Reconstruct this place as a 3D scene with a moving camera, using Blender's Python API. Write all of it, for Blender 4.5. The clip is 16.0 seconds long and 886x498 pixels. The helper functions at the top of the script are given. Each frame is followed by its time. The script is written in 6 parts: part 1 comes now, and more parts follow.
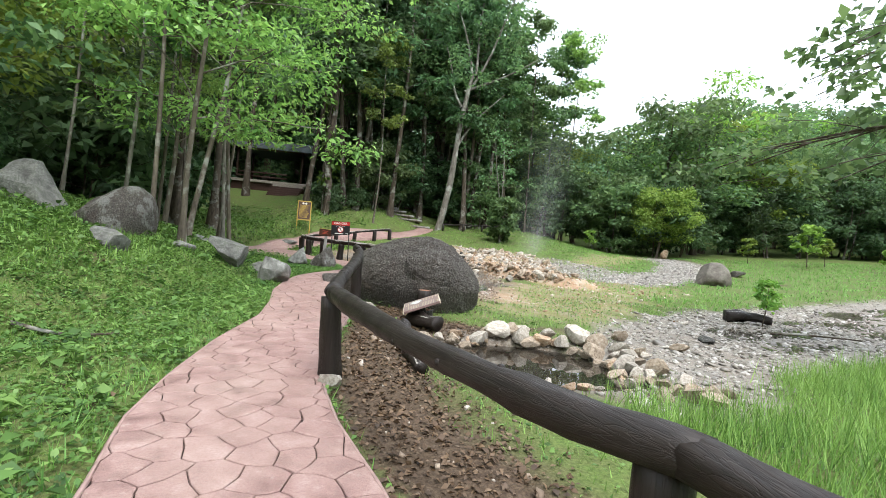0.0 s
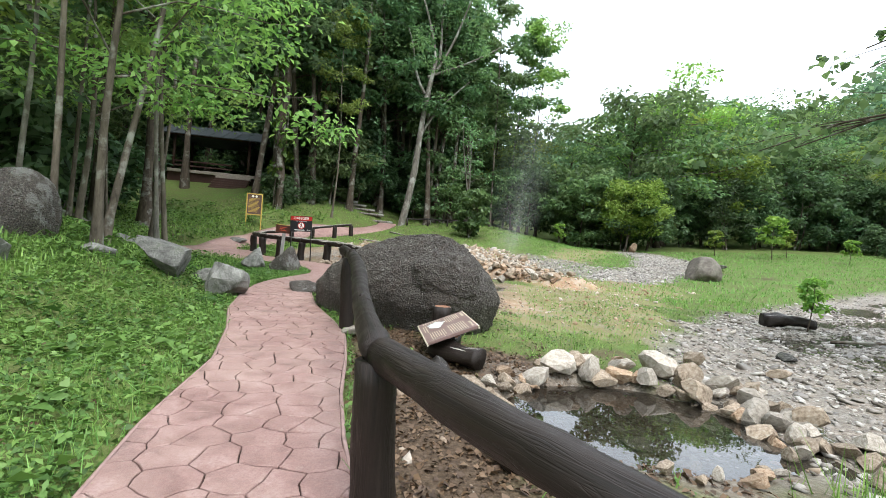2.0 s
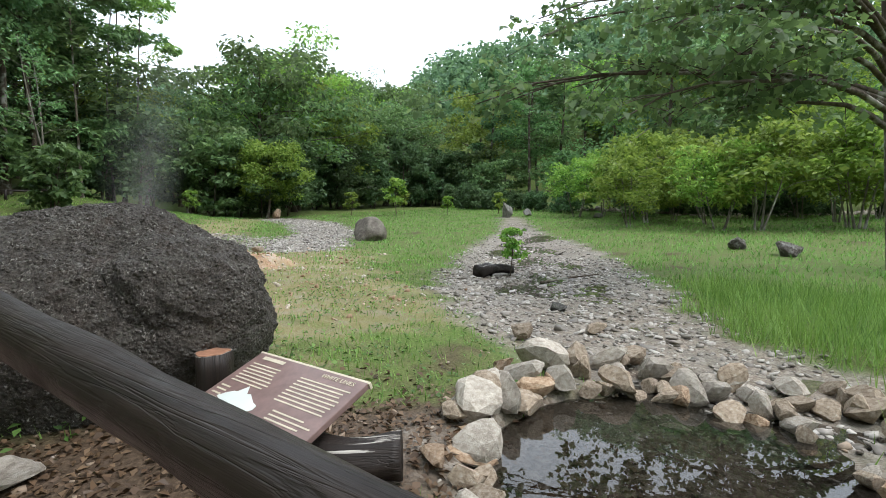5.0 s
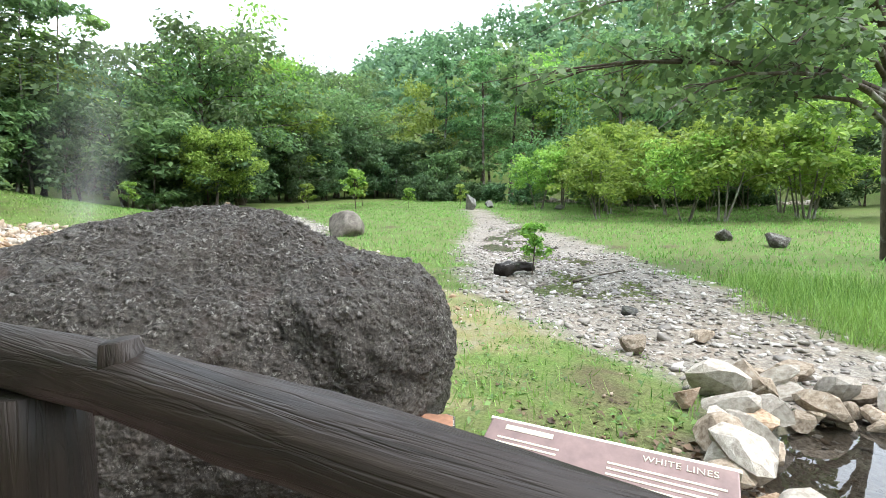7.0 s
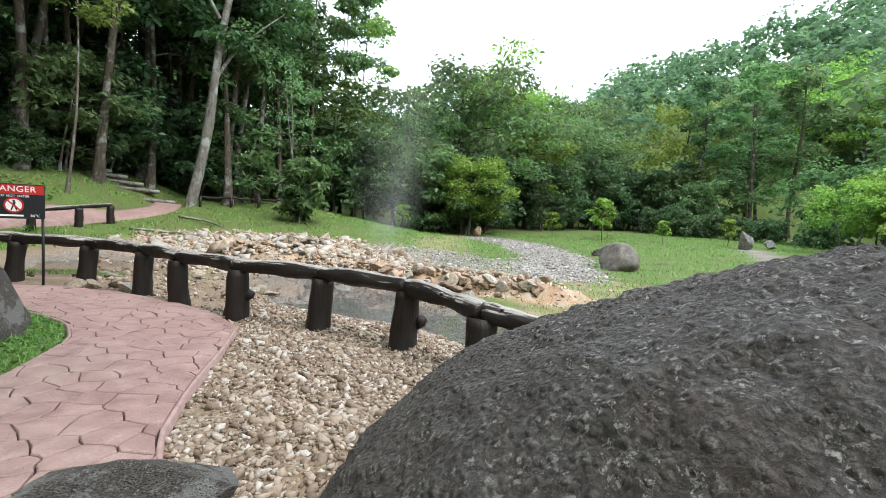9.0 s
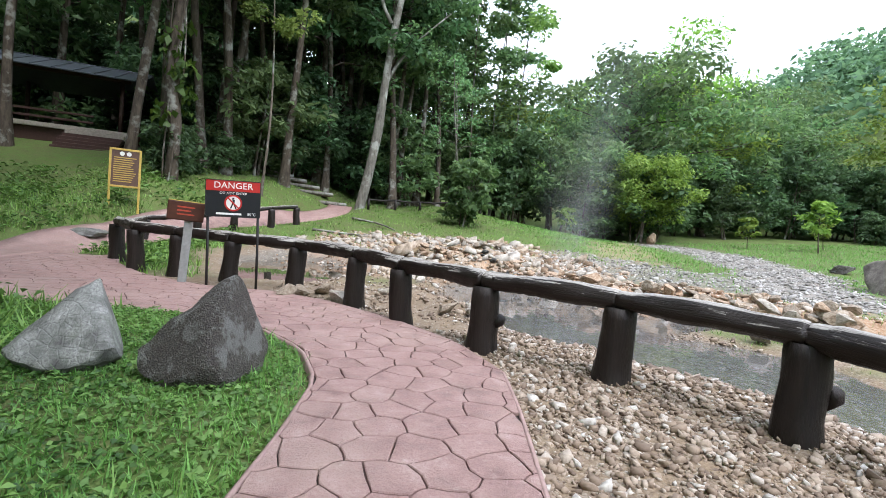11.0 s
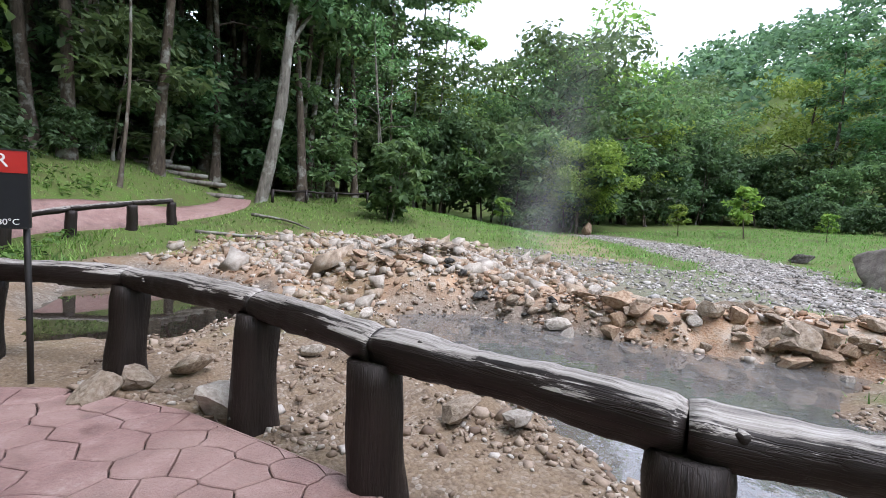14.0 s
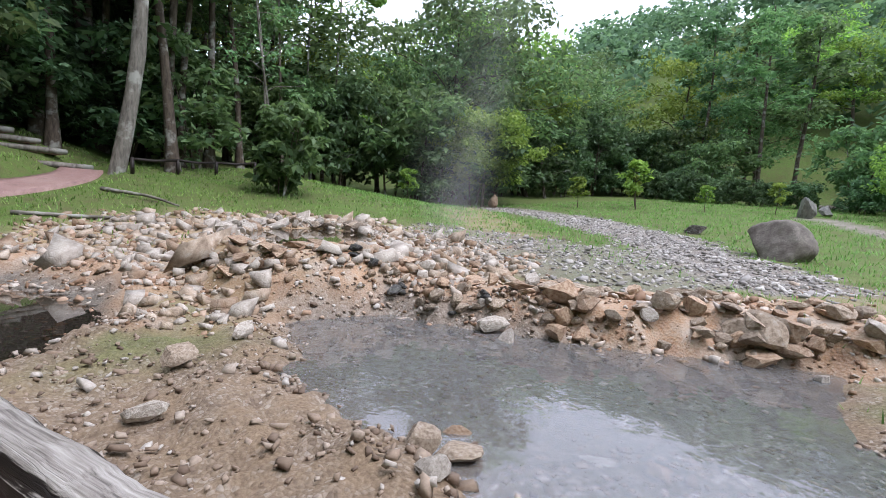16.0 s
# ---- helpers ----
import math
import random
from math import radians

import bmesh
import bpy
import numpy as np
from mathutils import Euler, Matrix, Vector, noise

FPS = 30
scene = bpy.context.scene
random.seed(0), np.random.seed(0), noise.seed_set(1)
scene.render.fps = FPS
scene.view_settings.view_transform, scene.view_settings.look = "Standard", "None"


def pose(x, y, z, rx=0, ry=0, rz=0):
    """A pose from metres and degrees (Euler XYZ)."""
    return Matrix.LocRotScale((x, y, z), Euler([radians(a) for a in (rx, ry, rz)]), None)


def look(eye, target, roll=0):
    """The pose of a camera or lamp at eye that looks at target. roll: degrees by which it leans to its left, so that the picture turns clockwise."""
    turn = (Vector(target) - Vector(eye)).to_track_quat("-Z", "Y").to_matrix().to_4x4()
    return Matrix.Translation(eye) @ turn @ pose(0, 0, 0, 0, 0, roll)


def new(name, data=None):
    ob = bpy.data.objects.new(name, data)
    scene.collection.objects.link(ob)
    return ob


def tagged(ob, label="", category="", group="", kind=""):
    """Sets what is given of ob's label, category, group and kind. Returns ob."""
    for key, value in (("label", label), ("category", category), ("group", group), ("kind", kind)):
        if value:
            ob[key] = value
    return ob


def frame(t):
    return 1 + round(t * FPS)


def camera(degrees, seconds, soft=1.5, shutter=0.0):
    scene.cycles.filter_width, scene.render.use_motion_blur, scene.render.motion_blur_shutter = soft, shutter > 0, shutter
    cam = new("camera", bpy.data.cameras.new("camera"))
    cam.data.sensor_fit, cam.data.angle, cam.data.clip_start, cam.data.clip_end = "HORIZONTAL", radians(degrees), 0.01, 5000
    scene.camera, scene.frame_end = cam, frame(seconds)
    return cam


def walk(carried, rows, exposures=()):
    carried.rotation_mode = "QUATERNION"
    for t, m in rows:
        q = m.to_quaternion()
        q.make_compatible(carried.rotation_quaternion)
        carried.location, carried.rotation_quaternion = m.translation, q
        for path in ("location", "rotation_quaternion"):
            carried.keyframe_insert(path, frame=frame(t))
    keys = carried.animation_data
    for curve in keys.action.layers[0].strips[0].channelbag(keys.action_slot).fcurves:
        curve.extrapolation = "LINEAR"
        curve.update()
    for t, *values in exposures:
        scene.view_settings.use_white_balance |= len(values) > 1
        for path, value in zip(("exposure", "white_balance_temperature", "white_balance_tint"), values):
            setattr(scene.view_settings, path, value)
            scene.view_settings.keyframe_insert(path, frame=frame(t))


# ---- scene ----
cam = camera(86.6, 16.0, 0.4)
METRES, EYE, TILT, LEAN, TURN = 18.1, 1.5, 0.0, 0.0, 1.0
ROWS = [
    (0.0, 0.0, 0.0, 0.0, 0.11, -1.16, -5.35),
    (0.5, -0.0126, 0.0328, -0.0005, -1.38, -1.25, -5.16),
    (1.0, -0.0272, 0.0618, -0.0009, -3.87, -1.32, -5.05),
    (1.5, -0.0414, 0.0947, -0.0007, -5.04, -1.38, -4.9),
    (2.0, -0.0559, 0.1264, -0.0018, -5.92, -1.3, -4.71),
    (2.5, -0.0685, 0.1606, -0.0028, -9.72, -0.91, -4.45),
    (3.0, -0.0788, 0.1955, -0.0044, -16.24, -0.27, -3.78),
    (3.5, -0.0838, 0.229, -0.0063, -24.52, 0.49, -2.79),
    (4.0, -0.0899, 0.2597, -0.0061, -34.05, 0.17, -1.65),
    (4.5, -0.092, 0.2884, -0.0073, -44.07, -1.75, -0.63),
    (7.0, -0.1109, 0.4229, -0.0015, -58.26, -4.3, 0.11),
    (7.5, -0.1241, 0.4545, -0.0026, -52.68, -3.67, -0.92),
    (8.0, -0.1324, 0.4817, -0.0044, -46.41, -2.71, -1.87),
    (8.5, -0.1396, 0.5171, -0.0038, -39.96, -2.03, -2.64),
    (9.0, -0.1507, 0.5505, -0.0037, -32.76, -1.53, -3.57),
    (9.5, -0.161, 0.5842, -0.0054, -26.13, -1.87, -4.11),
    (10.0, -0.1726, 0.6161, -0.0072, -19.16, -2.2, -4.71),
    (12.5, -0.1981, 0.7877, -0.0096, -15.94, -2.12, -4.67),
    (13.0, -0.1888, 0.8215, -0.0065, -20.76, -1.89, -4.15),
    (13.5, -0.1794, 0.8513, -0.0039, -23.52, -1.99, -3.79),
    (14.0, -0.1667, 0.8798, -0.0012, -27.56, -2.5, -3.23),
    (14.5, -0.1566, 0.9054, 0.0009, -30.32, -3.03, -3.05),
    (15.0, -0.1464, 0.9254, 0.0018, -33.84, -3.98, -3.21),
    (15.5, -0.1376, 0.9402, 0.003, -36.74, -4.56, -3.02),
    (16.0, -0.1316, 0.9535, 0.0043, -39.54, -5.33, -2.66),
]
walk(cam, [(t, pose(0, 0, EYE, TILT, LEAN, TURN) @ pose(METRES * x, METRES * y, METRES * z, 90 + pitch, roll, yaw)) for t, x, y, z, yaw, pitch, roll in ROWS], [(0.0, 1.05, 6500, 10), (2.5, 0.9, 6500, 10), (4.5, 0.5, 6500, 10), (4.7, 0.5, 6500, 10), (6.8, 1.4, 6400, 10), (7.0, 1.4, 6400, 10), (7.5, 1.2, 6400, 10), (8.0, 1.0, 6400, 10), (9.0, 1.0, 6350, 10), (10.0, 0.97, 6100, 12), (12.5, 1.27, 6050, 16), (14.0, 0.8, 6050, 19), (16.0, 0.7, 6100, 20)])

# ---- world, sun, exposure ----
world = bpy.data.worlds.new("overcast_sky")
scene.world = world
world.use_nodes = True
_n, _l = world.node_tree.nodes, world.node_tree.links
_sky = _n.new("ShaderNodeTexSky")
_sky.sky_type, _sky.sun_disc = "NISHITA", False
_sky.sun_elevation, _sky.sun_rotation = radians(62), radians(158)
_sky.dust_density, _sky.air_density = 4.0, 1.0
_cloud = _n.new("ShaderNodeMix")
_cloud.data_type = "RGBA"
_cloud.inputs[0].default_value = 0.82
_cloud.inputs[7].default_value = (9.0, 9.9, 10.9, 1)
_l.new(_sky.outputs[0], _cloud.inputs[6])
_l.new(_cloud.outputs[2], _n["Background"].inputs[0])
_n["Background"].inputs[1].default_value = 0.15
sun = new("sun", bpy.data.lights.new("sun", "SUN"))
sun.data.energy, sun.data.angle, sun.data.color = 1.5, radians(25), (1.0, 0.985, 0.96)
sun.matrix_world = look((0, 0, 60), (-12, 29, 0))


# ---- materials ----
class Nodes:
    """A small helper to write node trees line by line."""

    def __init__(self, name, rough=0.7, spec=0.5):
        self.mat = bpy.data.materials.new(name)
        self.mat.use_nodes = True
        self.tree = self.mat.node_tree
        self.bsdf = self.tree.nodes["Principled BSDF"]
        self.bsdf.inputs["Roughness"].default_value = rough
        self.bsdf.inputs["Specular IOR Level"].default_value = spec
        self.coord = None

    def link(self, a, b):
        self.tree.links.new(a, b)

    def node(self, kind):
        return self.tree.nodes.new(kind)

    def place(self, mode="Object"):
        if mode == "World":
            return self.node("ShaderNodeNewGeometry").outputs["Position"]
        if self.coord is None:
            self.coord = self.node("ShaderNodeTexCoord")
        return self.coord.outputs[mode]

    def stretched(self, sx, sy, sz, mode="Object"):
        m = self.node("ShaderNodeMapping")
        m.inputs["Scale"].default_value = (sx, sy, sz)
        self.link(self.place(mode), m.inputs[0])
        return m.outputs[0]

    def noise(self, scale, detail=4, rough=0.6, vec=None, mode="Object", dist=0.0):
        n = self.node("ShaderNodeTexNoise")
        n.inputs["Scale"].default_value, n.inputs["Detail"].default_value = scale, detail
        n.inputs["Roughness"].default_value, n.inputs["Distortion"].default_value = rough, dist
        self.link(vec if vec is not None else self.place(mode), n.inputs["Vector"])
        return n.outputs["Fac"]

    def cells(self, scale, feature="F1", vec=None, mode="Object", out="Distance"):
        n = self.node("ShaderNodeTexVoronoi")
        n.feature = feature
        n.inputs["Scale"].default_value = scale
        self.link(vec if vec is not None else self.place(mode), n.inputs["Vector"])
        return n.outputs[out]

    def ramp(self, fac, *stops):
        r = self.node("ShaderNodeValToRGB")
        el = r.color_ramp.elements
        while len(el) < len(stops):
            el.new(0.5)
        for e, (p, c) in zip(el, stops):
            e.position = p
            e.color = (*c, 1) if isinstance(c, tuple) else (c, c, c, 1)
        self.link(fac, r.inputs[0])
        return r.outputs[0]

    def mix(self, fac, a, b, blend="MIX"):
        m = self.node("ShaderNodeMix")
        m.data_type, m.blend_type = "RGBA", blend
        for value, slot in ((fac, 0), (a, 6), (b, 7)):
            if isinstance(value, (int, float)):
                m.inputs[slot].default_value = value if slot == 0 else (value, value, value, 1)
            elif isinstance(value, tuple):
                m.inputs[slot].default_value = (*value, 1)
            else:
                self.link(value, m.inputs[slot])
        return m.outputs[2]

    def math(self, op, a, b=0.0):
        m = self.node("ShaderNodeMath")
        m.operation = op
        for i, v in enumerate((a, b)):
            if isinstance(v, (int, float)):
                m.inputs[i].default_value = v
            else:
                self.link(v, m.inputs[i])
        return m.outputs[0]

    def attribute(self, name):
        a = self.node("ShaderNodeAttribute")
        a.attribute_name = name
        return a.outputs["Fac"]

    def island(self):
        return self.node("ShaderNodeNewGeometry").outputs["Random Per Island"]

    def each(self):
        return self.node("ShaderNodeObjectInfo").outputs["Random"]

    def bump(self, height, strength=0.4, distance=0.02):
        b = self.node("ShaderNodeBump")
        b.inputs["Strength"].default_value, b.inputs["Distance"].default_value = strength, distance
        self.link(height, b.inputs["Height"])
        self.link(b.outputs[0], self.bsdf.inputs["Normal"])

    def done(self, colour=None, rough=None):
        if isinstance(colour, tuple):
            self.bsdf.inputs["Base Color"].default_value = (*colour, 1)
        elif colour is not None:
            self.link(colour, self.bsdf.inputs["Base Color"])
        if rough is not None:
            self.link(rough, self.bsdf.inputs["Roughness"])
        return self.mat


def leaf_material(name, dark, mid, light, shine=0.35, through_light=0.5, each=True):
    m = Nodes(name, 0.5, shine)
    pick = m.island()
    col = m.ramp(pick, (0.0, dark), (0.55, mid), (1.0, light))
    patch = m.noise(0.9, 2, mode="World")
    col = m.mix(m.ramp(patch, (0.35, 0.0), (0.7, 0.6)), col, light)
    if each:
        hue = m.node("ShaderNodeHueSaturation")
        m.link(m.math("ADD", m.math("MULTIPLY", m.each(), 0.05), 0.475), hue.inputs["Hue"])
        m.link(m.math("ADD", m.math("MULTIPLY", m.each(), 0.6), 0.72), hue.inputs["Value"])
        m.link(col, hue.inputs["Color"])
        col = hue.outputs[0]
    m.done(col)
    tr = m.node("ShaderNodeBsdfTranslucent")
    m.link(m.mix(1.0, col, (1.05, 1.05, 0.85), "MULTIPLY"), tr.inputs[0])
    mx = m.node("ShaderNodeMixShader")
    mx.inputs[0].default_value = through_light
    m.link(m.bsdf.outputs[0], mx.inputs[1])
    m.link(tr.outputs[0], mx.inputs[2])
    out = m.tree.nodes["Material Output"]
    m.link(mx.outputs[0], out.inputs[0])
    return m.mat


def bark_material(name, dark, pale, lichen=0.5):
    m = Nodes(name, 0.85, 0.25)
    v = m.stretched(1, 1, 0.22)
    streak = m.noise(9, 6, 0.65, v)
    col = m.mix(m.ramp(streak, (0.3, 0.0), (0.7, 1.0)), dark, pale)
    blot = m.noise(1.7, 5, 0.6)
    col = m.mix(m.math("MULTIPLY", m.ramp(blot, (0.52, 0.0), (0.62, 1.0)), lichen), col, (0.42, 0.43, 0.38))
    m.bump(streak, 0.6, 0.03)
    return m.done(col)


def rock_material(name, dark, mid, pale, moss=0.0, scale=1.0, rough=0.8, grit=0.75):
    m = Nodes(name, rough, 0.35)
    fine = m.noise(26 * scale, 6, 0.7)
    big = m.noise(2.6 * scale, 5, 0.6)
    col = m.ramp(big, (0.3, dark), (0.5, mid), (0.72, pale))
    col = m.mix(m.ramp(fine, (0.35, grit), (0.7, 0.0)), col, dark)
    tint = m.node("ShaderNodeHueSaturation")
    m.link(m.math("ADD", m.math("MULTIPLY", m.each(), 0.5), 0.72), tint.inputs["Value"])
    m.link(col, tint.inputs["Color"])
    col = tint.outputs[0]
    if moss:
        col = m.mix(m.math("MULTIPLY", m.ramp(m.noise(1.9, 4), (0.5, 0.0), (0.65, 1.0)), moss), col, (0.055, 0.07, 0.03))
    crack = m.cells(5 * scale, "DISTANCE_TO_EDGE")
    h = m.mix(0.35, fine, m.ramp(crack, (0.0, 0.0), (0.08, 1.0)))
    m.bump(h, 0.55, 0.02)
    return m.done(col)


def pebble_material(name, a, b, c, rough=0.75):
    m = Nodes(name, rough, 0.4)
    col = m.ramp(m.island(), (0.0, a), (0.45, b), (0.8, c), (1.0, (0.52, 0.49, 0.44)))
    f = m.noise(40, 4, mode="World")
    col = m.mix(m.ramp(f, (0.3, 0.45), (0.7, 0.0)), col, a)
    m.bump(f, 0.3, 0.01)
    return m.done(col)


def ground_material():
    """Meadow soil, gravel, rust-coloured spring crust and wet stream bed, mixed by zone."""
    m = Nodes("ground_mixed_soil", 0.9, 0.25)
    fine, mid = m.noise(34, 6, 0.7, mode="World"), m.noise(3.1, 5, 0.6, mode="World")
    broad = m.noise(0.45, 4, 0.6, mode="World")
    soil = m.ramp(fine, (0.25, (0.05, 0.034, 0.02)), (0.5, (0.11, 0.077, 0.045)), (0.8, (0.19, 0.15, 0.095)))
    green = m.ramp(fine, (0.25, (0.035, 0.065, 0.014)), (0.55, (0.095, 0.165, 0.03)), (0.8, (0.16, 0.23, 0.055)))
    lawn = m.mix(m.ramp(mid, (0.4, 0.0), (0.7, 0.55)), green, soil)
    v = m.cells(30, "F1", mode="World", out="Color")
    sep = m.node("ShaderNodeSeparateColor")
    m.link(v, sep.inputs[0])
    stone = m.ramp(sep.outputs[0], (0.0, (0.10, 0.075, 0.058)), (0.4, (0.2, 0.155, 0.118)), (0.75, (0.31, 0.26, 0.21)), (1.0, (0.42, 0.39, 0.34)))
    gap = m.ramp(m.cells(30, "DISTANCE_TO_EDGE", mode="World"), (0.0, 1.0), (0.12, 0.0))
    gravel = m.mix(m.math("MULTIPLY", gap, 0.8), stone, soil)
    sand = m.ramp(fine, (0.25, (0.12, 0.08, 0.05)), (0.55, (0.25, 0.18, 0.115)), (0.8, (0.36, 0.285, 0.2)))
    gravel = m.mix(m.ramp(mid, (0.38, 0.95), (0.62, 0.3)), gravel, sand)
    crust = m.ramp(mid, (0.3, (0.27, 0.13, 0.065)), (0.48, (0.42, 0.26, 0.15)), (0.66, (0.46, 0.38, 0.3)))
    crust = m.mix(m.ramp(fine, (0.4, 0.0), (0.75, 0.5)), crust, (0.55, 0.5, 0.42))
    silt = m.ramp(fine, (0.3, (0.075, 0.07, 0.06)), (0.7, (0.24, 0.225, 0.195)))
    bed = m.mix(m.ramp(mid, (0.35, 0.2), (0.65, 0.85)), silt, stone)
    humus = m.ramp(fine, (0.25, (0.022, 0.014, 0.009)), (0.5, (0.065, 0.043, 0.028)), (0.8, (0.15, 0.105, 0.07)))
    col = m.mix(m.attribute("bare"), lawn, humus)
    col = m.mix(m.attribute("gravel"), col, gravel)
    col = m.mix(m.attribute("crust"), col, crust)
    col = m.mix(m.attribute("bed"), col, bed)
    col = m.mix(m.ramp(broad, (0.4, 0.25), (0.65, 0.0)), col, soil)
    wet = m.math("SUBTRACT", 0.92, m.math("MULTIPLY", m.attribute("bed"), 0.45))
    m.bump(m.mix(0.5, fine, m.ramp(m.cells(30, mode="World"), (0.0, 1.0), (0.6, 0.0))), 0.6, 0.025)
    return m.done(col, wet)


def water_material(name, tint, rough=0.02, ripple=14.0, strength=0.12, clear=1.0, depth=0.02):
    """Clear shallow water: see-through, with a mirror gloss."""
    m = Nodes(name, rough, 0.5)
    m.bsdf.inputs["Base Color"].default_value = (*tint, 1)
    m.bsdf.inputs["IOR"].default_value = 1.6
    m.bsdf.inputs["Transmission Weight"].default_value = clear
    m.bump(m.mix(0.4, m.noise(ripple, 3, 0.5, mode="World"), m.noise(ripple * 0.25, 2, 0.5, mode="World")), strength, depth)
    return m.mat


def paving_material():
    m = Nodes("stamped_red_concrete", 0.62, 0.4)
    fine, mid = m.noise(60, 5, 0.7, mode="World"), m.noise(5.0, 5, 0.65, mode="World")
    broad = m.noise(0.9, 4, 0.6, mode="World")
    col = m.ramp(mid, (0.28, (0.19, 0.112, 0.1)), (0.52, (0.32, 0.2, 0.178)), (0.75, (0.43, 0.31, 0.28)))
    col = m.mix(m.ramp(fine, (0.35, 0.5), (0.6, 0.0)), col, (0.2, 0.11, 0.095))
    col = m.mix(m.ramp(m.noise(12, 6, 0.75, mode="World"), (0.6, 0.0), (0.72, 0.5)), col, (0.5, 0.42, 0.36))
    col = m.mix(m.ramp(broad, (0.45, 0.0), (0.7, 0.4)), col, (0.42, 0.31, 0.26))
    col = m.mix(m.ramp(m.noise(1.6, 5, 0.7, mode="World"), (0.56, 0.0), (0.72, 0.55)), col, (0.12, 0.08, 0.07))
    m.bump(m.mix(0.4, fine, m.noise(18, 5, 0.7, mode="World")), 0.9, 0.02)
    return m.done(col, m.ramp(mid, (0.35, 0.45), (0.65, 0.75)))


def log_material(name, worn):
    """Dark brown paint on wood, worn to grey timber on the upper side where worn is high."""
    m = Nodes(name, 0.5, 0.28)
    v = m.stretched(42, 42, 1.3)
    grain = m.noise(1.0, 6, 0.7, v)
    col = m.ramp(grain, (0.3, (0.009, 0.007, 0.006)), (0.6, (0.024, 0.017, 0.014)), (0.8, (0.05, 0.038, 0.032)))
    up = m.node("ShaderNodeSeparateXYZ")
    m.link(m.node("ShaderNodeNewGeometry").outputs["True Normal"], up.inputs[0])
    flake = m.mix(0.45, m.noise(2.2, 6, 0.75, m.stretched(9, 9, 0.7)), grain)
    edge = m.math("ADD", m.math("MULTIPLY", up.outputs[2], 0.42), flake)
    bare = m.ramp(edge, (0.95 - 0.17 * worn, 0.0), (0.99 - 0.17 * worn, 1.0))
    timber = m.ramp(grain, (0.34, (0.035, 0.028, 0.024)), (0.47, (0.25, 0.225, 0.2)), (0.7, (0.5, 0.47, 0.43)))
    col = m.mix(bare, col, timber)
    crack = m.ramp(m.noise(3.0, 3, 0.5, m.stretched(14, 14, 0.5), dist=0.6), (0.44, 1.0), (0.5, 0.0), (0.56, 1.0))
    m.bump(m.mix(0.35, grain, crack), 0.45, 0.011)
    return m.done(col, m.ramp(m.noise(5, 4, 0.6), (0.3, 0.36), (0.7, 0.65)))


def plain_material(name, colour, rough=0.6, metal=0.0, vary=0.25, scale=12.0):
    m = Nodes(name, rough, 0.4)
    m.bsdf.inputs["Metallic"].default_value = metal
    f = m.noise(scale, 5, 0.65)
    low = tuple(c * (1 - vary) for c in colour)
    high = tuple(min(1, c * (1 + vary * 0.6)) for c in colour)
    m.bump(f, 0.15, 0.005)
    return m.done(m.ramp(f, (0.3, low), (0.7, high)))


def boulder_material(name="dark_pitted_boulder_stone", lichen=0.0, size=1.0, tone=1.0):
    m = Nodes(name, 0.78, 0.4)
    speck = m.cells(42 * size, "F1", out="Color")
    sep = m.node("ShaderNodeSeparateColor")
    m.link(speck, sep.inputs[0])
    fine, big = m.noise(48, 6, 0.75), m.noise(1.6, 5, 0.65)
    col = m.ramp(fine, *((at, tuple(c * tone for c in rgb)) for at, rgb in ((0.32, (0.012, 0.009, 0.008)), (0.52, (0.055, 0.046, 0.039)), (0.72, (0.17, 0.15, 0.13)))))
    chip = m.math("MULTIPLY", m.ramp(sep.outputs[0], (0.72, 0.0), (0.78, 1.0)), m.ramp(m.noise(75 * size, 4, 0.7), (0.52, 0.0), (0.58, 1.0)))
    col = m.mix(m.math("MULTIPLY", chip, m.ramp(m.noise(5, 4, 0.6), (0.35, 0.2), (0.6, 1.0))), col, (0.42, 0.4, 0.365))
    col = m.mix(m.ramp(m.noise(110, 3, 0.7), (0.6, 0.0), (0.68, 0.7)), col, (0.26, 0.24, 0.215))
    col = m.mix(m.math("MULTIPLY", m.ramp(m.noise(9, 6, 0.8), (0.54, 0.0), (0.62, 1.0)), 0.4), col, (0.2, 0.19, 0.17))
    col = m.mix(m.ramp(big, (0.5, 0.0), (0.7, 0.4)), col, (0.15, 0.13, 0.11))
    col = m.mix(m.ramp(m.noise(3.5, 4), (0.55, 0.0), (0.7, 0.4)), col, (0.08, 0.045, 0.03))
    if lichen:
        col = m.mix(m.math("MULTIPLY", m.ramp(m.noise(2.3, 6, 0.7), (0.5, 0.0), (0.57, 1.0)), lichen), col, (0.4, 0.4, 0.37))
    m.bump(m.mix(0.5, fine, m.ramp(m.cells(30), (0.0, 1.0), (0.5, 0.0))), 1.0, 0.12)
    return m.done(col, m.ramp(fine, (0.3, 0.5), (0.7, 0.85)))


GROUND = ground_material()
PAVING = paving_material()
JOINT = plain_material("dark_joint_mortar", (0.045, 0.028, 0.023), 0.95)
KERB = plain_material("red_concrete_slab_edge", (0.3, 0.2, 0.178), 0.85)
LOG_DARK = log_material("dark_painted_log", -0.5)
LOG_WORN = log_material("flaking_painted_log", 1.15)
POST = log_material("dark_painted_post", -1.0)
BOULDER = boulder_material(tone=1.3)
ROCK_SPECK = boulder_material("speckled_lichen_rock", 0.55, 0.9, 2.0)
ROCK_GREY = rock_material("grey_lichen_limestone", (0.08, 0.078, 0.07), (0.25, 0.245, 0.225), (0.46, 0.45, 0.42), 0.4)
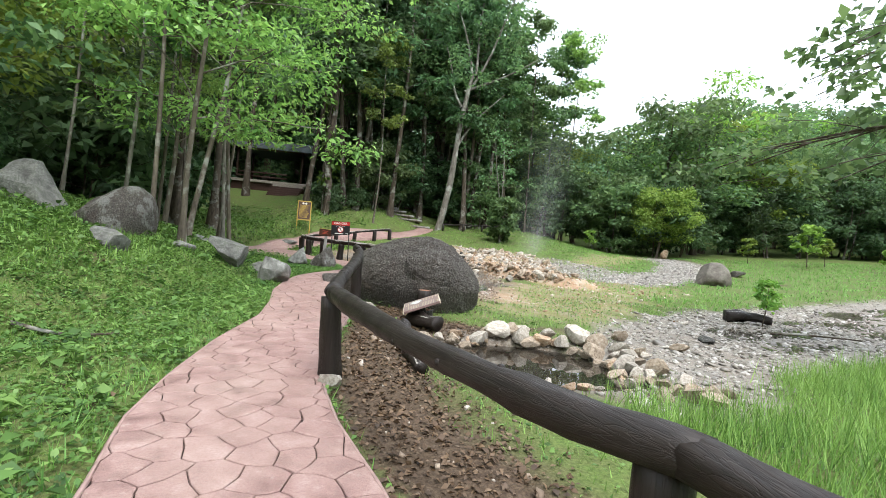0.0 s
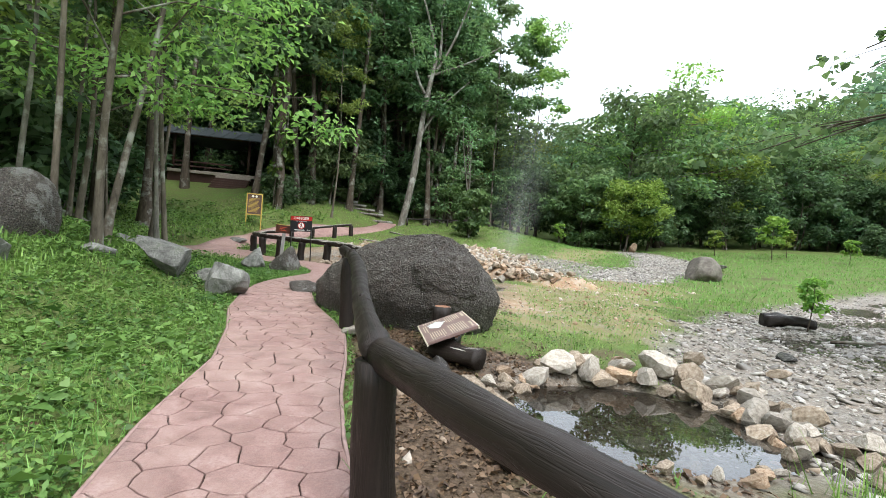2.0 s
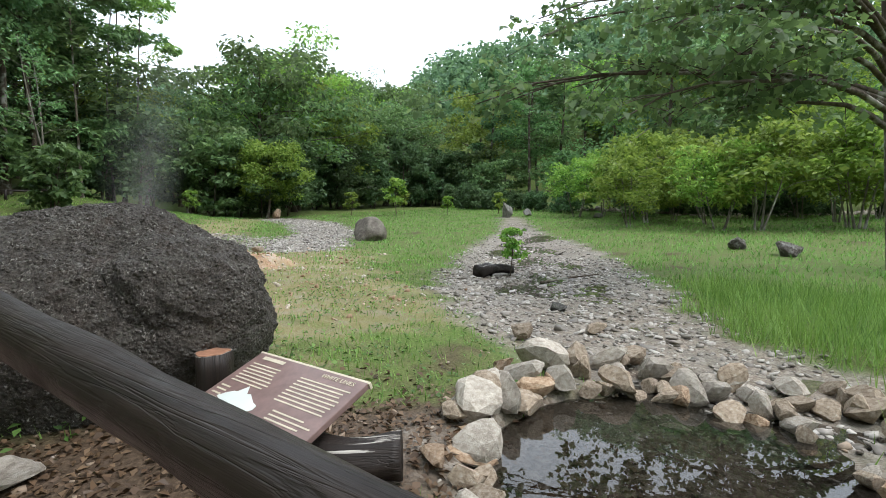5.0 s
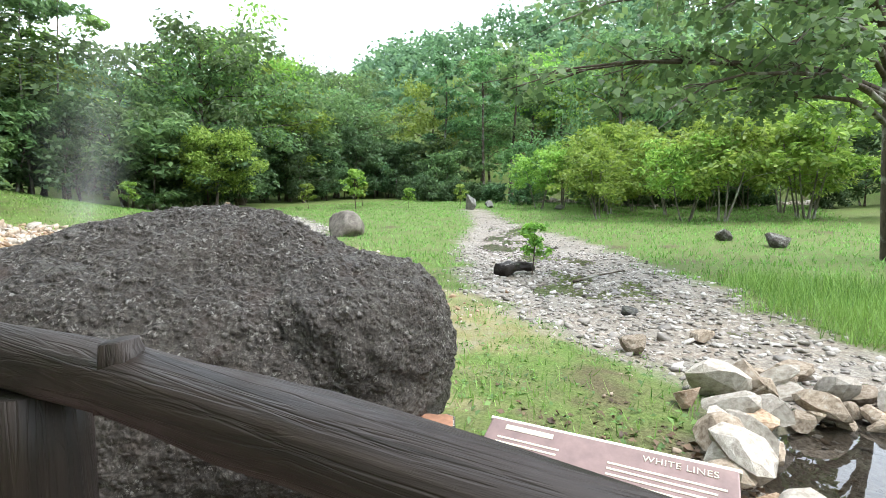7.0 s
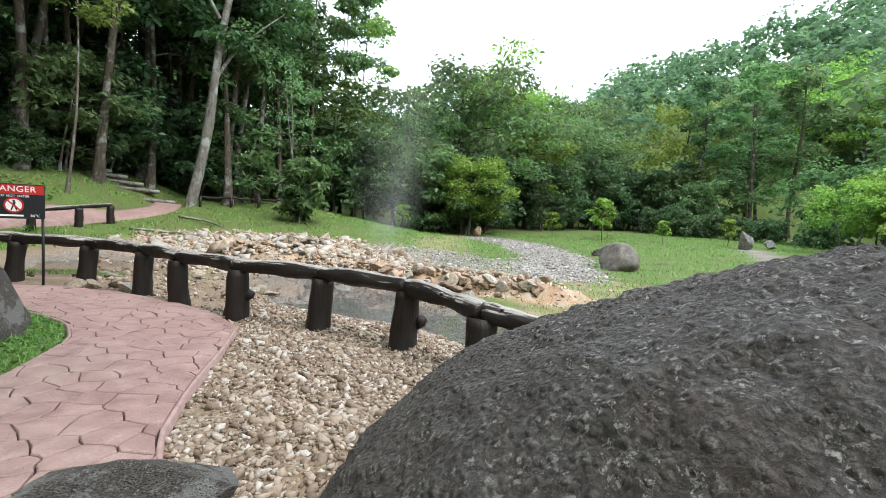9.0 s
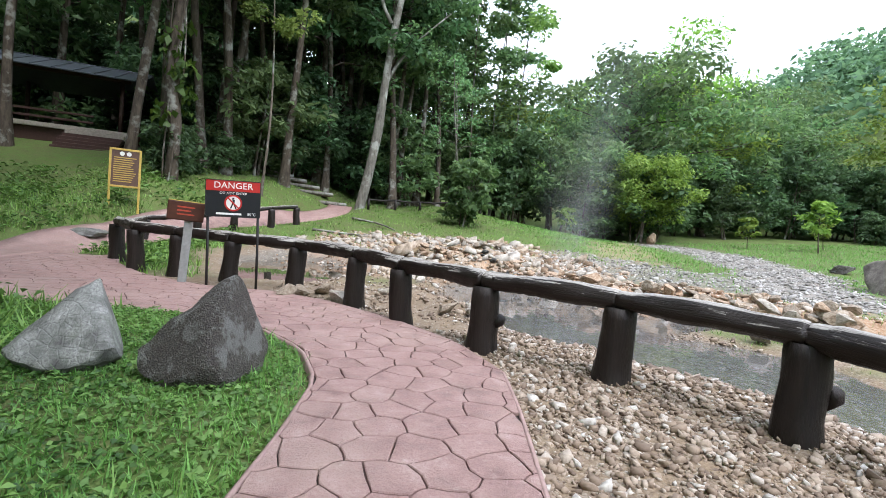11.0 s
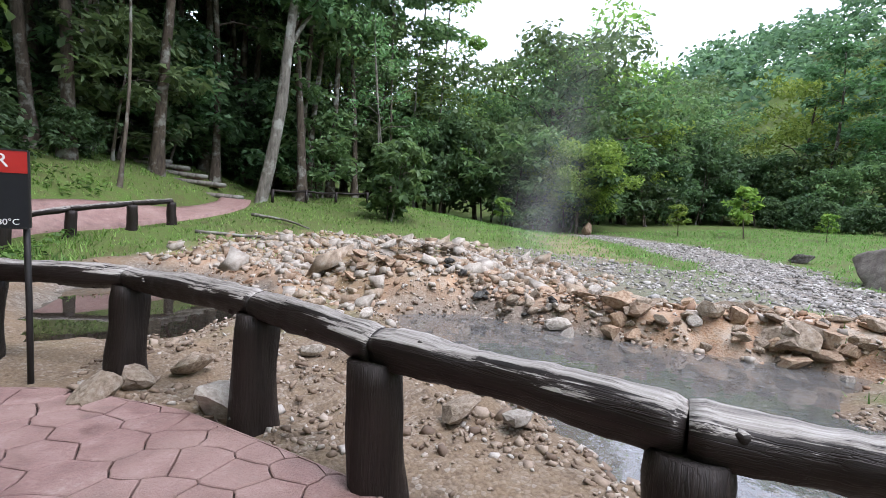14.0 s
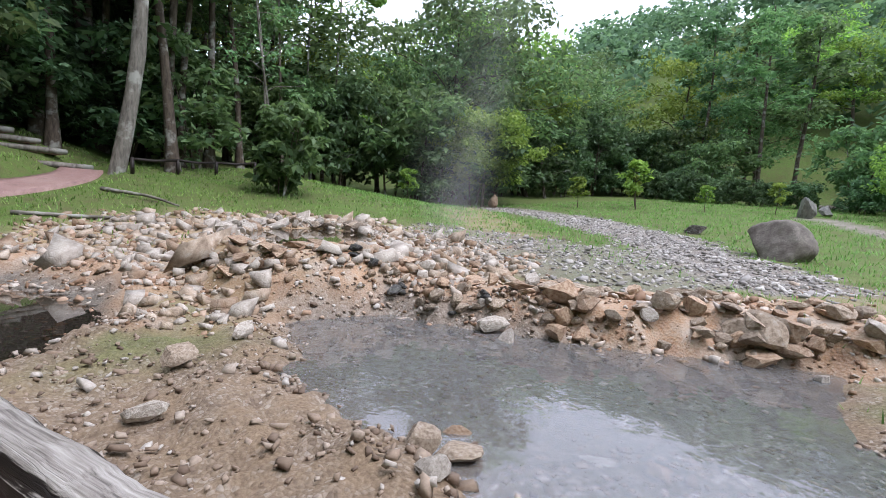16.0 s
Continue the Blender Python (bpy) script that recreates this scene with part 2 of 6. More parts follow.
ROCK_DARK = rock_material("dark_speckled_rock", (0.025, 0.024, 0.022), (0.075, 0.072, 0.067), (0.24, 0.23, 0.215), 0.3, 1.6)
ROCK_BROWN = rock_material("brown_grey_meadow_rock", (0.06, 0.05, 0.042), (0.17, 0.148, 0.122), (0.3, 0.275, 0.24), 0.3, 1.2)
ROCK_TAN = rock_material("tan_mineral_stone", (0.15, 0.11, 0.075), (0.38, 0.3, 0.22), (0.54, 0.48, 0.4), 0.0, 2.0, 0.8, 0.45)
ROCK_RUST = rock_material("rust_stained_stone", (0.17, 0.1, 0.06), (0.41, 0.29, 0.19), (0.54, 0.45, 0.35), 0.0, 2.0, 0.8, 0.45)
ROCK_PALE = rock_material("pale_spring_stone", (0.22, 0.185, 0.15), (0.43, 0.385, 0.325), (0.6, 0.56, 0.49), 0.0, 2.0, 0.8, 0.5)
PEBBLES = pebble_material("mixed_river_pebbles", (0.12, 0.082, 0.056), (0.285, 0.212, 0.15), (0.40, 0.325, 0.25))
PEBBLES_CRUST = pebble_material("crusted_spring_rubble", (0.2, 0.115, 0.065), (0.44, 0.3, 0.2), (0.56, 0.5, 0.43))
PEBBLES_GREY = pebble_material("pale_grey_pebbles", (0.17, 0.155, 0.14), (0.33, 0.31, 0.28), (0.48, 0.455, 0.42))
PEBBLES_WET = pebble_material("wet_stream_pebbles", (0.12, 0.105, 0.09), (0.29, 0.26, 0.225), (0.45, 0.42, 0.38), 0.4)
WATER = water_material("grey_spring_water", (0.4, 0.43, 0.45), 0.03, 4.0, 0.22, 0.84, 0.03)
WATER_DARK = water_material("dark_still_water", (0.1, 0.1, 0.095), 0.008, 5.0, 0.03, 0.98)
WATER_STREAM = water_material("rippled_stream_water", (0.6, 0.62, 0.6), 0.05, 9.0, 0.35)
BARK = bark_material("brown_forest_bark", (0.03, 0.022, 0.016), (0.12, 0.095, 0.07))
BARK_PALE = bark_material("pale_grey_bark", (0.075, 0.066, 0.054), (0.25, 0.23, 0.195), 0.6)
BARK_MOTTLED = bark_material("mottled_brown_bark", (0.05, 0.04, 0.03), (0.18, 0.15, 0.115), 0.6)
LEAF_DEEP = leaf_material("deep_green_leaves", (0.028, 0.056, 0.029), (0.077, 0.148, 0.07), (0.15, 0.256, 0.12))
LEAF_MID = leaf_material("mid_green_leaves", (0.044, 0.090, 0.042), (0.115, 0.214, 0.09), (0.215, 0.336, 0.145))
LEAF_LIGHT = leaf_material("light_yellow_green_leaves", (0.071, 0.154, 0.028), (0.184, 0.317, 0.066), (0.335, 0.464, 0.106))
LEAF_FEATHER = leaf_material("feathery_green_leaves", (0.07, 0.145, 0.04), (0.185, 0.325, 0.085), (0.35, 0.5, 0.15))
# Bluer than the near leaves: distance haze put into the leaf colour.
LEAF_FAR = leaf_material("haze_tinted_wood_leaves", (0.044, 0.091, 0.057), (0.108, 0.208, 0.120), (0.205, 0.332, 0.189), 0.2)
GRASS = leaf_material("meadow_grass", (0.057, 0.130, 0.030), (0.143, 0.278, 0.059), (0.289, 0.436, 0.119), 0.25, 0.3, False)
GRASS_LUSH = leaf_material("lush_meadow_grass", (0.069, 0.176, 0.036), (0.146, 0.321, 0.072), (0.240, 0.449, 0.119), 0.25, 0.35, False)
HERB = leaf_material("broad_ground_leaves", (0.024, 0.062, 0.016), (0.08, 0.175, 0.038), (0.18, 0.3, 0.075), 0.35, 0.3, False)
LITTER = leaf_material("dead_leaf_litter", (0.03, 0.017, 0.01), (0.08, 0.047, 0.027), (0.17, 0.11, 0.065), 0.3, 0.1, False)


# ---- mesh helpers ----
def make_mesh(name, verts, faces, material, smooth=False):
    me = bpy.data.meshes.new(name)
    me.from_pydata([tuple(v) for v in verts], [], faces)
    me.materials.append(material)
    if smooth:
        me.polygons.foreach_set("use_smooth", [True] * len(me.polygons))
    return me


def quads_mesh(name, quads, material, smooth=False):
    """A mesh of separate four-cornered faces from an array of shape (n, 4, 3)."""
    n = len(quads)
    me = bpy.data.meshes.new(name)
    me.vertices.add(4 * n), me.loops.add(4 * n), me.polygons.add(n)
    me.vertices.foreach_set("co", np.ascontiguousarray(quads, dtype=np.float32).ravel())
    me.loops.foreach_set("vertex_index", np.arange(4 * n, dtype=np.int32))
    me.polygons.foreach_set("loop_start", np.arange(0, 4 * n, 4, dtype=np.int32))
    me.materials.append(material)
    me.update(calc_edges=True)
    return me


def solids_mesh(name, base_v, base_f, centres, turns, scales, material, rng, rough=0.25, smooth=False):
    """Many small roughened copies of one low shape in one mesh."""
    bv, bf = np.array(base_v), np.array(base_f)
    n, k = len(centres), len(bv)
    v = bv[None] * (1 + rng.uniform(-rough, rough, (n, k, 1))) * scales[:, None, :]
    lean = rng.uniform(-0.45, 0.45, (n, 2, 1))
    v[..., 2] += v[..., 0] * lean[:, 0] + v[..., 1] * lean[:, 1]
    c, s = np.cos(turns)[:, None], np.sin(turns)[:, None]
    x = v[..., 0] * c - v[..., 1] * s
    y = v[..., 0] * s + v[..., 1] * c
    v = np.stack([x, y, v[..., 2]], -1) + centres[:, None, :]
    f = (bf[None] + (np.arange(n) * k)[:, None, None]).reshape(-1, bf.shape[1])
    me = bpy.data.meshes.new(name)
    m = bf.shape[1]
    me.vertices.add(n * k), me.loops.add(f.size), me.polygons.add(len(f))
    me.vertices.foreach_set("co", v.astype(np.float32).ravel())
    me.loops.foreach_set("vertex_index", f.astype(np.int32).ravel())
    me.polygons.foreach_set("loop_start", np.arange(0, f.size, m, dtype=np.int32))
    if smooth:
        me.polygons.foreach_set("use_smooth", [True] * len(f))
    me.materials.append(material)
    me.update(calc_edges=True)
    return me


def part(name, me, parent, label="", at=None):
    ob = new(name, me)
    ob.parent = parent
    if at is not None:
        ob.matrix_basis = at
    return tagged(ob, label) if label else ob


def thing(name, label, category, group="", at=None, me=None, kind=""):
    ob = new(name, me)
    if at is not None:
        ob.matrix_basis = at
    return tagged(ob, label, category, group, kind)


def spline(points, n):
    """n points of a smooth line through the points."""
    p = np.array(points, float)
    d = np.r_[0, np.cumsum(np.linalg.norm(np.diff(p, axis=0), axis=1))]
    t = np.linspace(0, d[-1], n)
    ext = np.vstack([2 * p[0] - p[1], p, 2 * p[-1] - p[-2]])
    i = np.clip(np.searchsorted(d, t, side="right") - 1, 0, len(p) - 2)
    u = ((t - d[i]) / np.maximum(d[i + 1] - d[i], 1e-9))[:, None]
    a, b, c, e = ext[i], ext[i + 1], ext[i + 2], ext[i + 3]
    return 0.5 * (2 * b + (c - a) * u + (2 * a - 5 * b + 4 * c - e) * u**2 + (3 * b - a - 3 * c + e) * u**3)


def tube(line, radii, sides=10, rough=0.0, seed=0, cap=True, twist=0.0):
    """Vertices and faces of a round body along a line, with an uneven skin."""
    line = np.array(line, float)
    n = len(line)
    radii = np.broadcast_to(np.array(radii, float), (n,))
    verts, faces = [], []
    tang = np.gradient(line, axis=0)
    tang /= np.linalg.norm(tang, axis=1)[:, None] + 1e-9
    side = np.cross(tang[0], (0.0, 0.0, 1.0) if abs(tang[0][2]) < 0.9 else (1.0, 0.0, 0.0))
    for i in range(n):
        side = side - tang[i] * side.dot(tang[i])
        side /= np.linalg.norm(side) + 1e-9
        up = np.cross(side, tang[i])
        for k in range(sides):
            a = 2 * math.pi * k / sides
            r = radii[i]
            if rough:
                r *= 1 + rough * noise.noise((line[i][0] * 3 + math.cos(a) * 1.3 + seed * 7, line[i][1] * 3 + math.sin(a) * 1.3, line[i][2] * 3))
            verts.append(line[i] + (side * math.cos(a) + up * math.sin(a)) * r)
    for i in range(n - 1):
        for k in range(sides):
            faces.append((i * sides + k, i * sides + (k + 1) % sides, (i + 1) * sides + (k + 1) % sides, (i + 1) * sides + k))
    if cap:
        faces.append(tuple(range(sides - 1, -1, -1)))
        faces.append(tuple(range((n - 1) * sides, n * sides)))
    return verts, faces


def join(*pieces):
    verts, faces = [], []
    for v, f in pieces:
        k = len(verts)
        verts.extend(v)
        faces.extend(tuple(i + k for i in face) for face in f)
    return verts, faces


def box(cx, cy, cz, sx, sy, sz):
    v = [(cx + sx * i / 2, cy + sy * j / 2, cz + sz * k / 2) for i in (-1, 1) for j in (-1, 1) for k in (-1, 1)]
    return v, [(0, 1, 3, 2), (4, 6, 7, 5), (0, 4, 5, 1), (2, 3, 7, 6), (0, 2, 6, 4), (1, 5, 7, 3)]


def soft_box(name, cx, cy, cz, sx, sy, sz, material, bevel=0.01):
    bm = bmesh.new()
    bmesh.ops.create_cube(bm, size=1.0, matrix=Matrix.Translation((cx, cy, cz)) @ Matrix.Diagonal((sx, sy, sz, 1)))
    bmesh.ops.bevel(bm, geom=list(bm.edges), offset=bevel, segments=2, affect="EDGES", profile=0.6)
    me = bpy.data.meshes.new(name)
    bm.to_mesh(me)
    bm.free()
    me.materials.append(material)
    return me


# ---- the lie of the land ----
def smooth(a, b, v):
    t = np.clip((v - a) / (b - a), 0, 1)
    return t * t * (3 - 2 * t)


def near_line(X, Y, pts):
    """Distance to a broken line, and how far along it (0 to 1)."""
    best = np.full(np.shape(X), 1e9)
    along = np.zeros(np.shape(X))
    pts = np.array(pts, float)
    for i in range(len(pts) - 1):
        a, d = pts[i], pts[i + 1] - pts[i]
        t = np.clip(((X - a[0]) * d[0] + (Y - a[1]) * d[1]) / d.dot(d), 0, 1)
        r = np.hypot(X - a[0] - t * d[0], Y - a[1] - t * d[1])
        along = np.where(r < best, (i + t) / (len(pts) - 1), along)
        best = np.minimum(best, r)
    return best, along


def waves(X, Y, scale, seed=0):
    """Cheap smooth unevenness between about -1 and 1."""
    r = np.random.RandomState(seed)
    z = np.zeros(np.shape(X))
    for i in range(6):
        a, k, p = r.uniform(0, 6.28), r.uniform(0.6, 2.2) / scale, r.uniform(0, 6.28)
        z = z + np.sin((X * math.cos(a) + Y * math.sin(a)) * k * 6.28 + p + 0.7 * np.sin((X * math.sin(a) - Y * math.cos(a)) * k * 4 + p))
    return z / 4.0


LEFT_EDGE = [(-0.5, -6), (-0.9, -1.5), (-1.45, 1.2), (-1.76, 2.3), (-2.2, 3.25), (-2.47, 4.25), (-2.72, 5.6), (-2.86, 7.2), (-3.2, 8.5), (-3.68, 9.9), (-4.0, 11.5), (-4.12, 12.6), (-4.1, 13.3), (-3.98, 14.1), (-3.74, 14.95), (-3.55, 15.8), (-3.66, 16.6), (-4.15, 17.5), (-5.0, 18.0), (-6.4, 18.5), (-9.0, 19.3)]
RIGHT_EDGE = [(1.1, -6), (0.75, -1.5), (0.25, 1.4), (-0.21, 2.6), (-0.74, 3.55), (-1.06, 4.3), (-1.33, 5.4), (-1.48, 6.4), (-1.56, 7.4), (-1.7, 8.5), (-1.98, 9.4), (-2.45, 10.6), (-2.82, 12.0), (-2.82, 13.1), (-2.62, 13.9), (-2.2, 15.2), (-2.0, 15.95), (-2.12, 16.9), (-2.63, 18.15), (-3.4, 19.3), (-4.2, 20.0), (-5.2, 20.3), (-6.3, 21.3), (-7.3, 22.9), (-7.6, 24.2)]
LANE = [(-9.6, 21.0), (-9.6, 24.0), (-9.0, 27.4), (-7.4, 30.3), (-5.3, 32.2), (-3.7, 34.0), (-2.6, 36.0), (-2.2, 38.2)]
STREAM = [(2.9, 6.1), (3.5, 7.0), (4.5, 8.3), (6.4, 10.0), (9.7, 12.0), (14.0, 14.7), (19.0, 18.0), (28.6, 24.6)]
POOL = [(-0.7, 23.0), (-0.85, 21.5), (-1.2, 20.9), (-1.15, 20.1), (-0.85, 19.3), (-0.95, 18.4), (-1.05, 17.7), (-0.6, 17.0), (-0.2, 16.4), (0.35, 15.4), (0.5, 14.4), (0.35, 13.5), (0.6, 13.0), (0.95, 13.4), (1.2, 14.4), (1.65, 15.2), (2.1, 16.4), (1.6, 17.2), (1.2, 17.65), (1.45, 17.95), (2.25, 18.2), (3.05, 18.2), (3.1, 18.9), (2.25, 19.4), (2.0, 19.85), (1.7, 20.7), (1.4, 21.3), (0.8, 22.5)]
POND = [(-2.4, 23.2), (-2.25, 24.2), (-2.3, 25.2), (-3.2, 26.9), (-4.5, 27.4), (-5.6, 26.0), (-5.4, 23.6), (-4.7, 21.9), (-3.6, 21.8)]
RIDGE = [(4.6, 17.4), (3.6, 18.9), (2.5, 20.4), (1.5, 21.7), (0.9, 23.4)]


def poly_side(X, Y, poly):
    """Distance to the edge of a closed outline, less than 0 inside it."""
    d, _ = near_line(X, Y, poly + poly[:1])
    inside = np.zeros(np.shape(X), bool)
    for (ax, ay), (bx, by) in zip(poly, poly[1:] + poly[:1]):
        if ay != by:
            inside ^= ((ay > Y) != (by > Y)) & (X < (bx - ax) * (Y - ay) / (by - ay) + ax)
    return np.where(inside, -d, d)


def hill_start(Y):
    """How far to the side of the path the wooded hillside begins."""
    return np.interp(Y, [-20, 12, 15, 18, 24, 28, 32, 36, 42, 60], [-3.6, -4.1, -6.8, -9.6, -9.8, -7.6, -4.8, -3.0, -1.0, 2.0])


def land(X, Y):
    """Height of the open ground, before the pools are cut into it."""
    X, Y = np.asarray(X, float), np.asarray(Y, float)
    z = 0.012 * np.clip(Y, -20, 17)
    z = z + 0.045 * np.clip(Y - 22 + 6 * smooth(2, 7, X), 0, 44) * smooth(-11, -3, X)
    z = z + 0.032 * np.clip(X - 6, 0, 6) + 0.06 * np.clip(X - 12, 0, 45)
    z = z + (0.14 + 0.06 * smooth(-3, -8, X)) * np.clip(Y - 28, 0, 8) * smooth(16, 3, X) + 0.09 * np.clip(Y - 36, 0, 30) * smooth(16, 3, X)
    s = np.maximum(hill_start(Y) - X, 0)
    rise = 0.30 * np.minimum(s, 3) + 0.19 * np.clip(s - 3, 0, 7) + 0.33 * np.clip(s - 10, 0, 60)
    z = z + rise * smooth(0, 1.2, s)
    terrace = smooth(-9.2, -11.2, X) * smooth(-27, -24, X) * smooth(27, 31, Y) * smooth(60, 47, Y)
    z = z * (1 - terrace) + np.minimum(z, 4.4 - 0.26 * np.maximum(41.2 - Y, 0)) * terrace
    r = np.hypot(X - 8, Y - 14)
    ang = np.arctan2(Y - 14, X - 8)
    steep = 0.36 + 0.10 * np.sin(3 * ang + 0.6) + 0.05 * np.sin(7 * ang)
    steep = steep + 0.14 * smooth(0.82, 0.66, ang) * smooth(-0.6, -0.2, ang)
    z = z + steep * np.clip(r - 50, 0, 70)
    return z


def zones(X, Y):
    """Where the ground is bare, gravel, crusted, and stream bed; each 0 to 1."""
    w, w2 = waves(X, Y, 1.4, 3), waves(X, Y, 0.5, 9)
    wob = 0.3 * w + 0.12 * w2
    right = np.interp(Y, [p[1] for p in RIGHT_EDGE], [p[0] for p in RIGHT_EDGE])
    off = X - right
    ds, al = near_line(X, Y, STREAM)
    bed = smooth(0.4, -0.3, ds - (1.1 + 1.1 * smooth(0.05, 0.5, al) - 1.4 * smooth(0.66, 0.95, al)) + wob)
    sp, sc = poly_side(X, Y, POOL), poly_side(X, Y, POND)
    dr, _ = near_line(X, Y, RIDGE)
    d2, _ = near_line(X, Y, [(7.6, 20.3), (9.6, 22.4), (12.0, 24.6), (15.0, 30.0), (16.0, 35.5)])
    bed2 = smooth(0.4, -0.4, d2 - 1.5 + 1.6 * wob)
    wash = smooth(0.35, -0.35, np.hypot((X - 6.1) / 2.4, (Y - 24.4) / 4.6) * 2 - 2 + 0.9 * wob)
    bed2 = np.maximum(bed2, 0.65 * wash)
    bed2 = np.maximum(bed2, 0.9 * smooth(0.15, -0.35, sp + 0.5 * wob))
    pond = smooth(0.5, -0.3, np.hypot((X - 1.15) / 1.1, Y - 6.45) - 1.25 + wob)
    gravel = smooth(-0.12, 0.02, off) * smooth(11.2, 12.4, Y + wob) * smooth(2.6, 1.4, X + wob) * smooth(23, 21, Y)
    gravel = np.maximum(gravel, smooth(1.0, 0.1, sp + wob))
    gravel = np.maximum(gravel, smooth(1.3, 0.3, sc + wob))
    rocky = smooth(1.0, -0.6, np.hypot((X - 0.9) / 5.0, (Y - 26.8) / 4.2) * 4 - 4 + 1.5 * wob)
    crust = np.maximum(smooth(0.5, -0.3, dr - 1.0 + wob), 0.75 * rocky)
    sand, _ = near_line(X, Y, [(2.6, 11.6), (3.6, 14.0), (5.2, 16.6), (7.0, 18.6)])
    sand2, _ = near_line(X, Y, [(7.5, 27.0), (11.5, 33.0), (15.5, 36.5)])
    crust = np.maximum(crust, np.maximum(0.38 * smooth(1.1, -0.6, sand - 1.7 + 2.6 * wob), 0.4 * smooth(0.7, -0.7, sand2 - 1.3 + 1.8 * wob)))
    under = smooth(0.0, 0.15, off) * smooth(1.9, 0.9, off + 0.8 * wob) * smooth(1.5, 2.8, Y) * smooth(10.5, 9.0, Y)
    shore = smooth(0.6, -0.3, np.hypot((X - 0.3) / 1.2, Y - 7.6) - 0.8 + wob)
    bare = np.maximum(under, np.maximum(shore, pond))
    patch = smooth(0.75, 1.25, waves(X, Y, 2.6, 21) + 0.4 * w2) * 0.8
    bare = np.maximum(bare, patch * smooth(60, 30, Y))
    return bare, gravel, crust, np.maximum(bed, np.maximum(bed2, np.maximum(0.8 * pond, smooth(0.2, -0.2, sc + 0.5 * wob))))


def spring(X, Y):
    """Distance from the middle of the raised hot spring, 1 at its rim."""
    dx, dy = X - 1.1, Y - 26.2
    return np.hypot((0.93 * dx - 0.36 * dy) / 1.2, (0.36 * dx + 0.93 * dy) / 2.25)


def height(X, Y):
    """Height of the ground with its pools, banks and unevenness."""
    X, Y = np.asarray(X, float), np.asarray(Y, float)
    z = land(X, Y)
    right = np.interp(Y, [p[1] for p in RIGHT_EDGE], [p[0] for p in RIGHT_EDGE])
    left = np.interp(Y, [p[1] for p in LEFT_EDGE], [p[0] for p in LEFT_EDGE])
    on_path = smooth(-0.25, 0.1, X - left) * smooth(0.25, -0.1, X - right) * smooth(25, 23, Y)
    on_path = np.maximum(on_path, smooth(1.2, 0.8, near_line(X, Y, LANE)[0]))
    bump = 0.035 * waves(X, Y, 2.2, 5) + 0.012 * waves(X, Y, 0.45, 6)
    z = z + bump * (1 - on_path)
    rubble = smooth(3.6, 2.2, np.abs(X - 0.4) * 0.75) * smooth(17.5, 19, Y) * smooth(32, 29, Y)
    z = z + rubble * (0.05 * waves(X, Y, 0.55, 14) + 0.03 * waves(X, Y, 0.28, 15))
    z = z - 0.10 * on_path
    z = z - 0.07 * smooth(0.0, 0.2, X - right) * smooth(25, 23, Y) * smooth(4.2, 2.2, X)
    ds, al = near_line(X, Y, STREAM)
    z = z - 0.10 * smooth(2.4, 0.8, ds) * smooth(1.0, 0.8, al)
    dr, _ = near_line(X, Y, RIDGE)
    z = z + 0.34 * smooth(1.1, 0.2, dr + 0.15 * waves(X, Y, 0.8, 8))
    wob = 0.1 * waves(X, Y, 0.9, 4)
    sp, sc = poly_side(X, Y, POOL) + wob, poly_side(X, Y, POND) + wob
    z = z + 0.07 * smooth(1.5, 0.5, np.minimum(sp, sc))
    z = z - 0.3 * smooth(0.45, -0.55, sp) - 0.34 * smooth(0.4, -0.6, sc)
    z = z - 0.34 * smooth(1.25, 0.72, np.hypot((X - 1.15) / 1.1, Y - 6.45) + 0.06 * waves(X, Y, 0.7, 2))
    q = spring(X, Y)
    rim = smooth(1.9, 1.3, q)
    z = z * (1 - rim) + 0.88 * rim - 0.4 * smooth(1.02, 0.88, q)
    return z


def ground_at(x, y):
    return float(height(np.array([x]), np.array([y]))[0])


def path_top(X, Y):
    return land(X, Y) + 0.0


# ---- ground ----
def build_ground():
    fine_x, fine_y = np.arange(-9, 13.01, 0.135), np.arange(-1.5, 31.01, 0.135)
    grow = np.cumsum(0.14 * 1.14 ** np.arange(62))
    xs = np.r_[-9 - grow[::-1], fine_x, 13 + grow]
    ys = np.r_[-1.5 - grow[::-1], fine_y, 31 + grow]
    X, Y = np.meshgrid(xs, ys)
    Z = height(X, Y)
    nx, ny = len(xs), len(ys)
    idx = np.arange(nx * ny).reshape(ny, nx)
    f = np.stack([idx[:-1, :-1], idx[:-1, 1:], idx[1:, 1:], idx[1:, :-1]], -1).reshape(-1, 4)
    me = bpy.data.meshes.new("ground")
    me.vertices.add(nx * ny), me.loops.add(f.size), me.polygons.add(len(f))
    me.vertices.foreach_set("co", np.stack([X, Y, Z], -1).astype(np.float32).ravel())
    me.loops.foreach_set("vertex_index", f.astype(np.int32).ravel())
    me.polygons.foreach_set("loop_start", np.arange(0, f.size, 4, dtype=np.int32))
    me.polygons.foreach_set("use_smooth", [True] * len(f))
    me.update(calc_edges=True)
    me.materials.append(GROUND)
    for name, mask in zip(("bare", "gravel", "crust", "bed"), zones(X, Y)):
        a = me.attributes.new(name, "FLOAT", "POINT")
        a.data.foreach_set("value", mask.astype(np.float32).ravel())
    return tagged(new("ground", me), "grassy valley ground with gravel, crusted spring banks and wooded slopes", "ground", kind="structure")


build_ground()


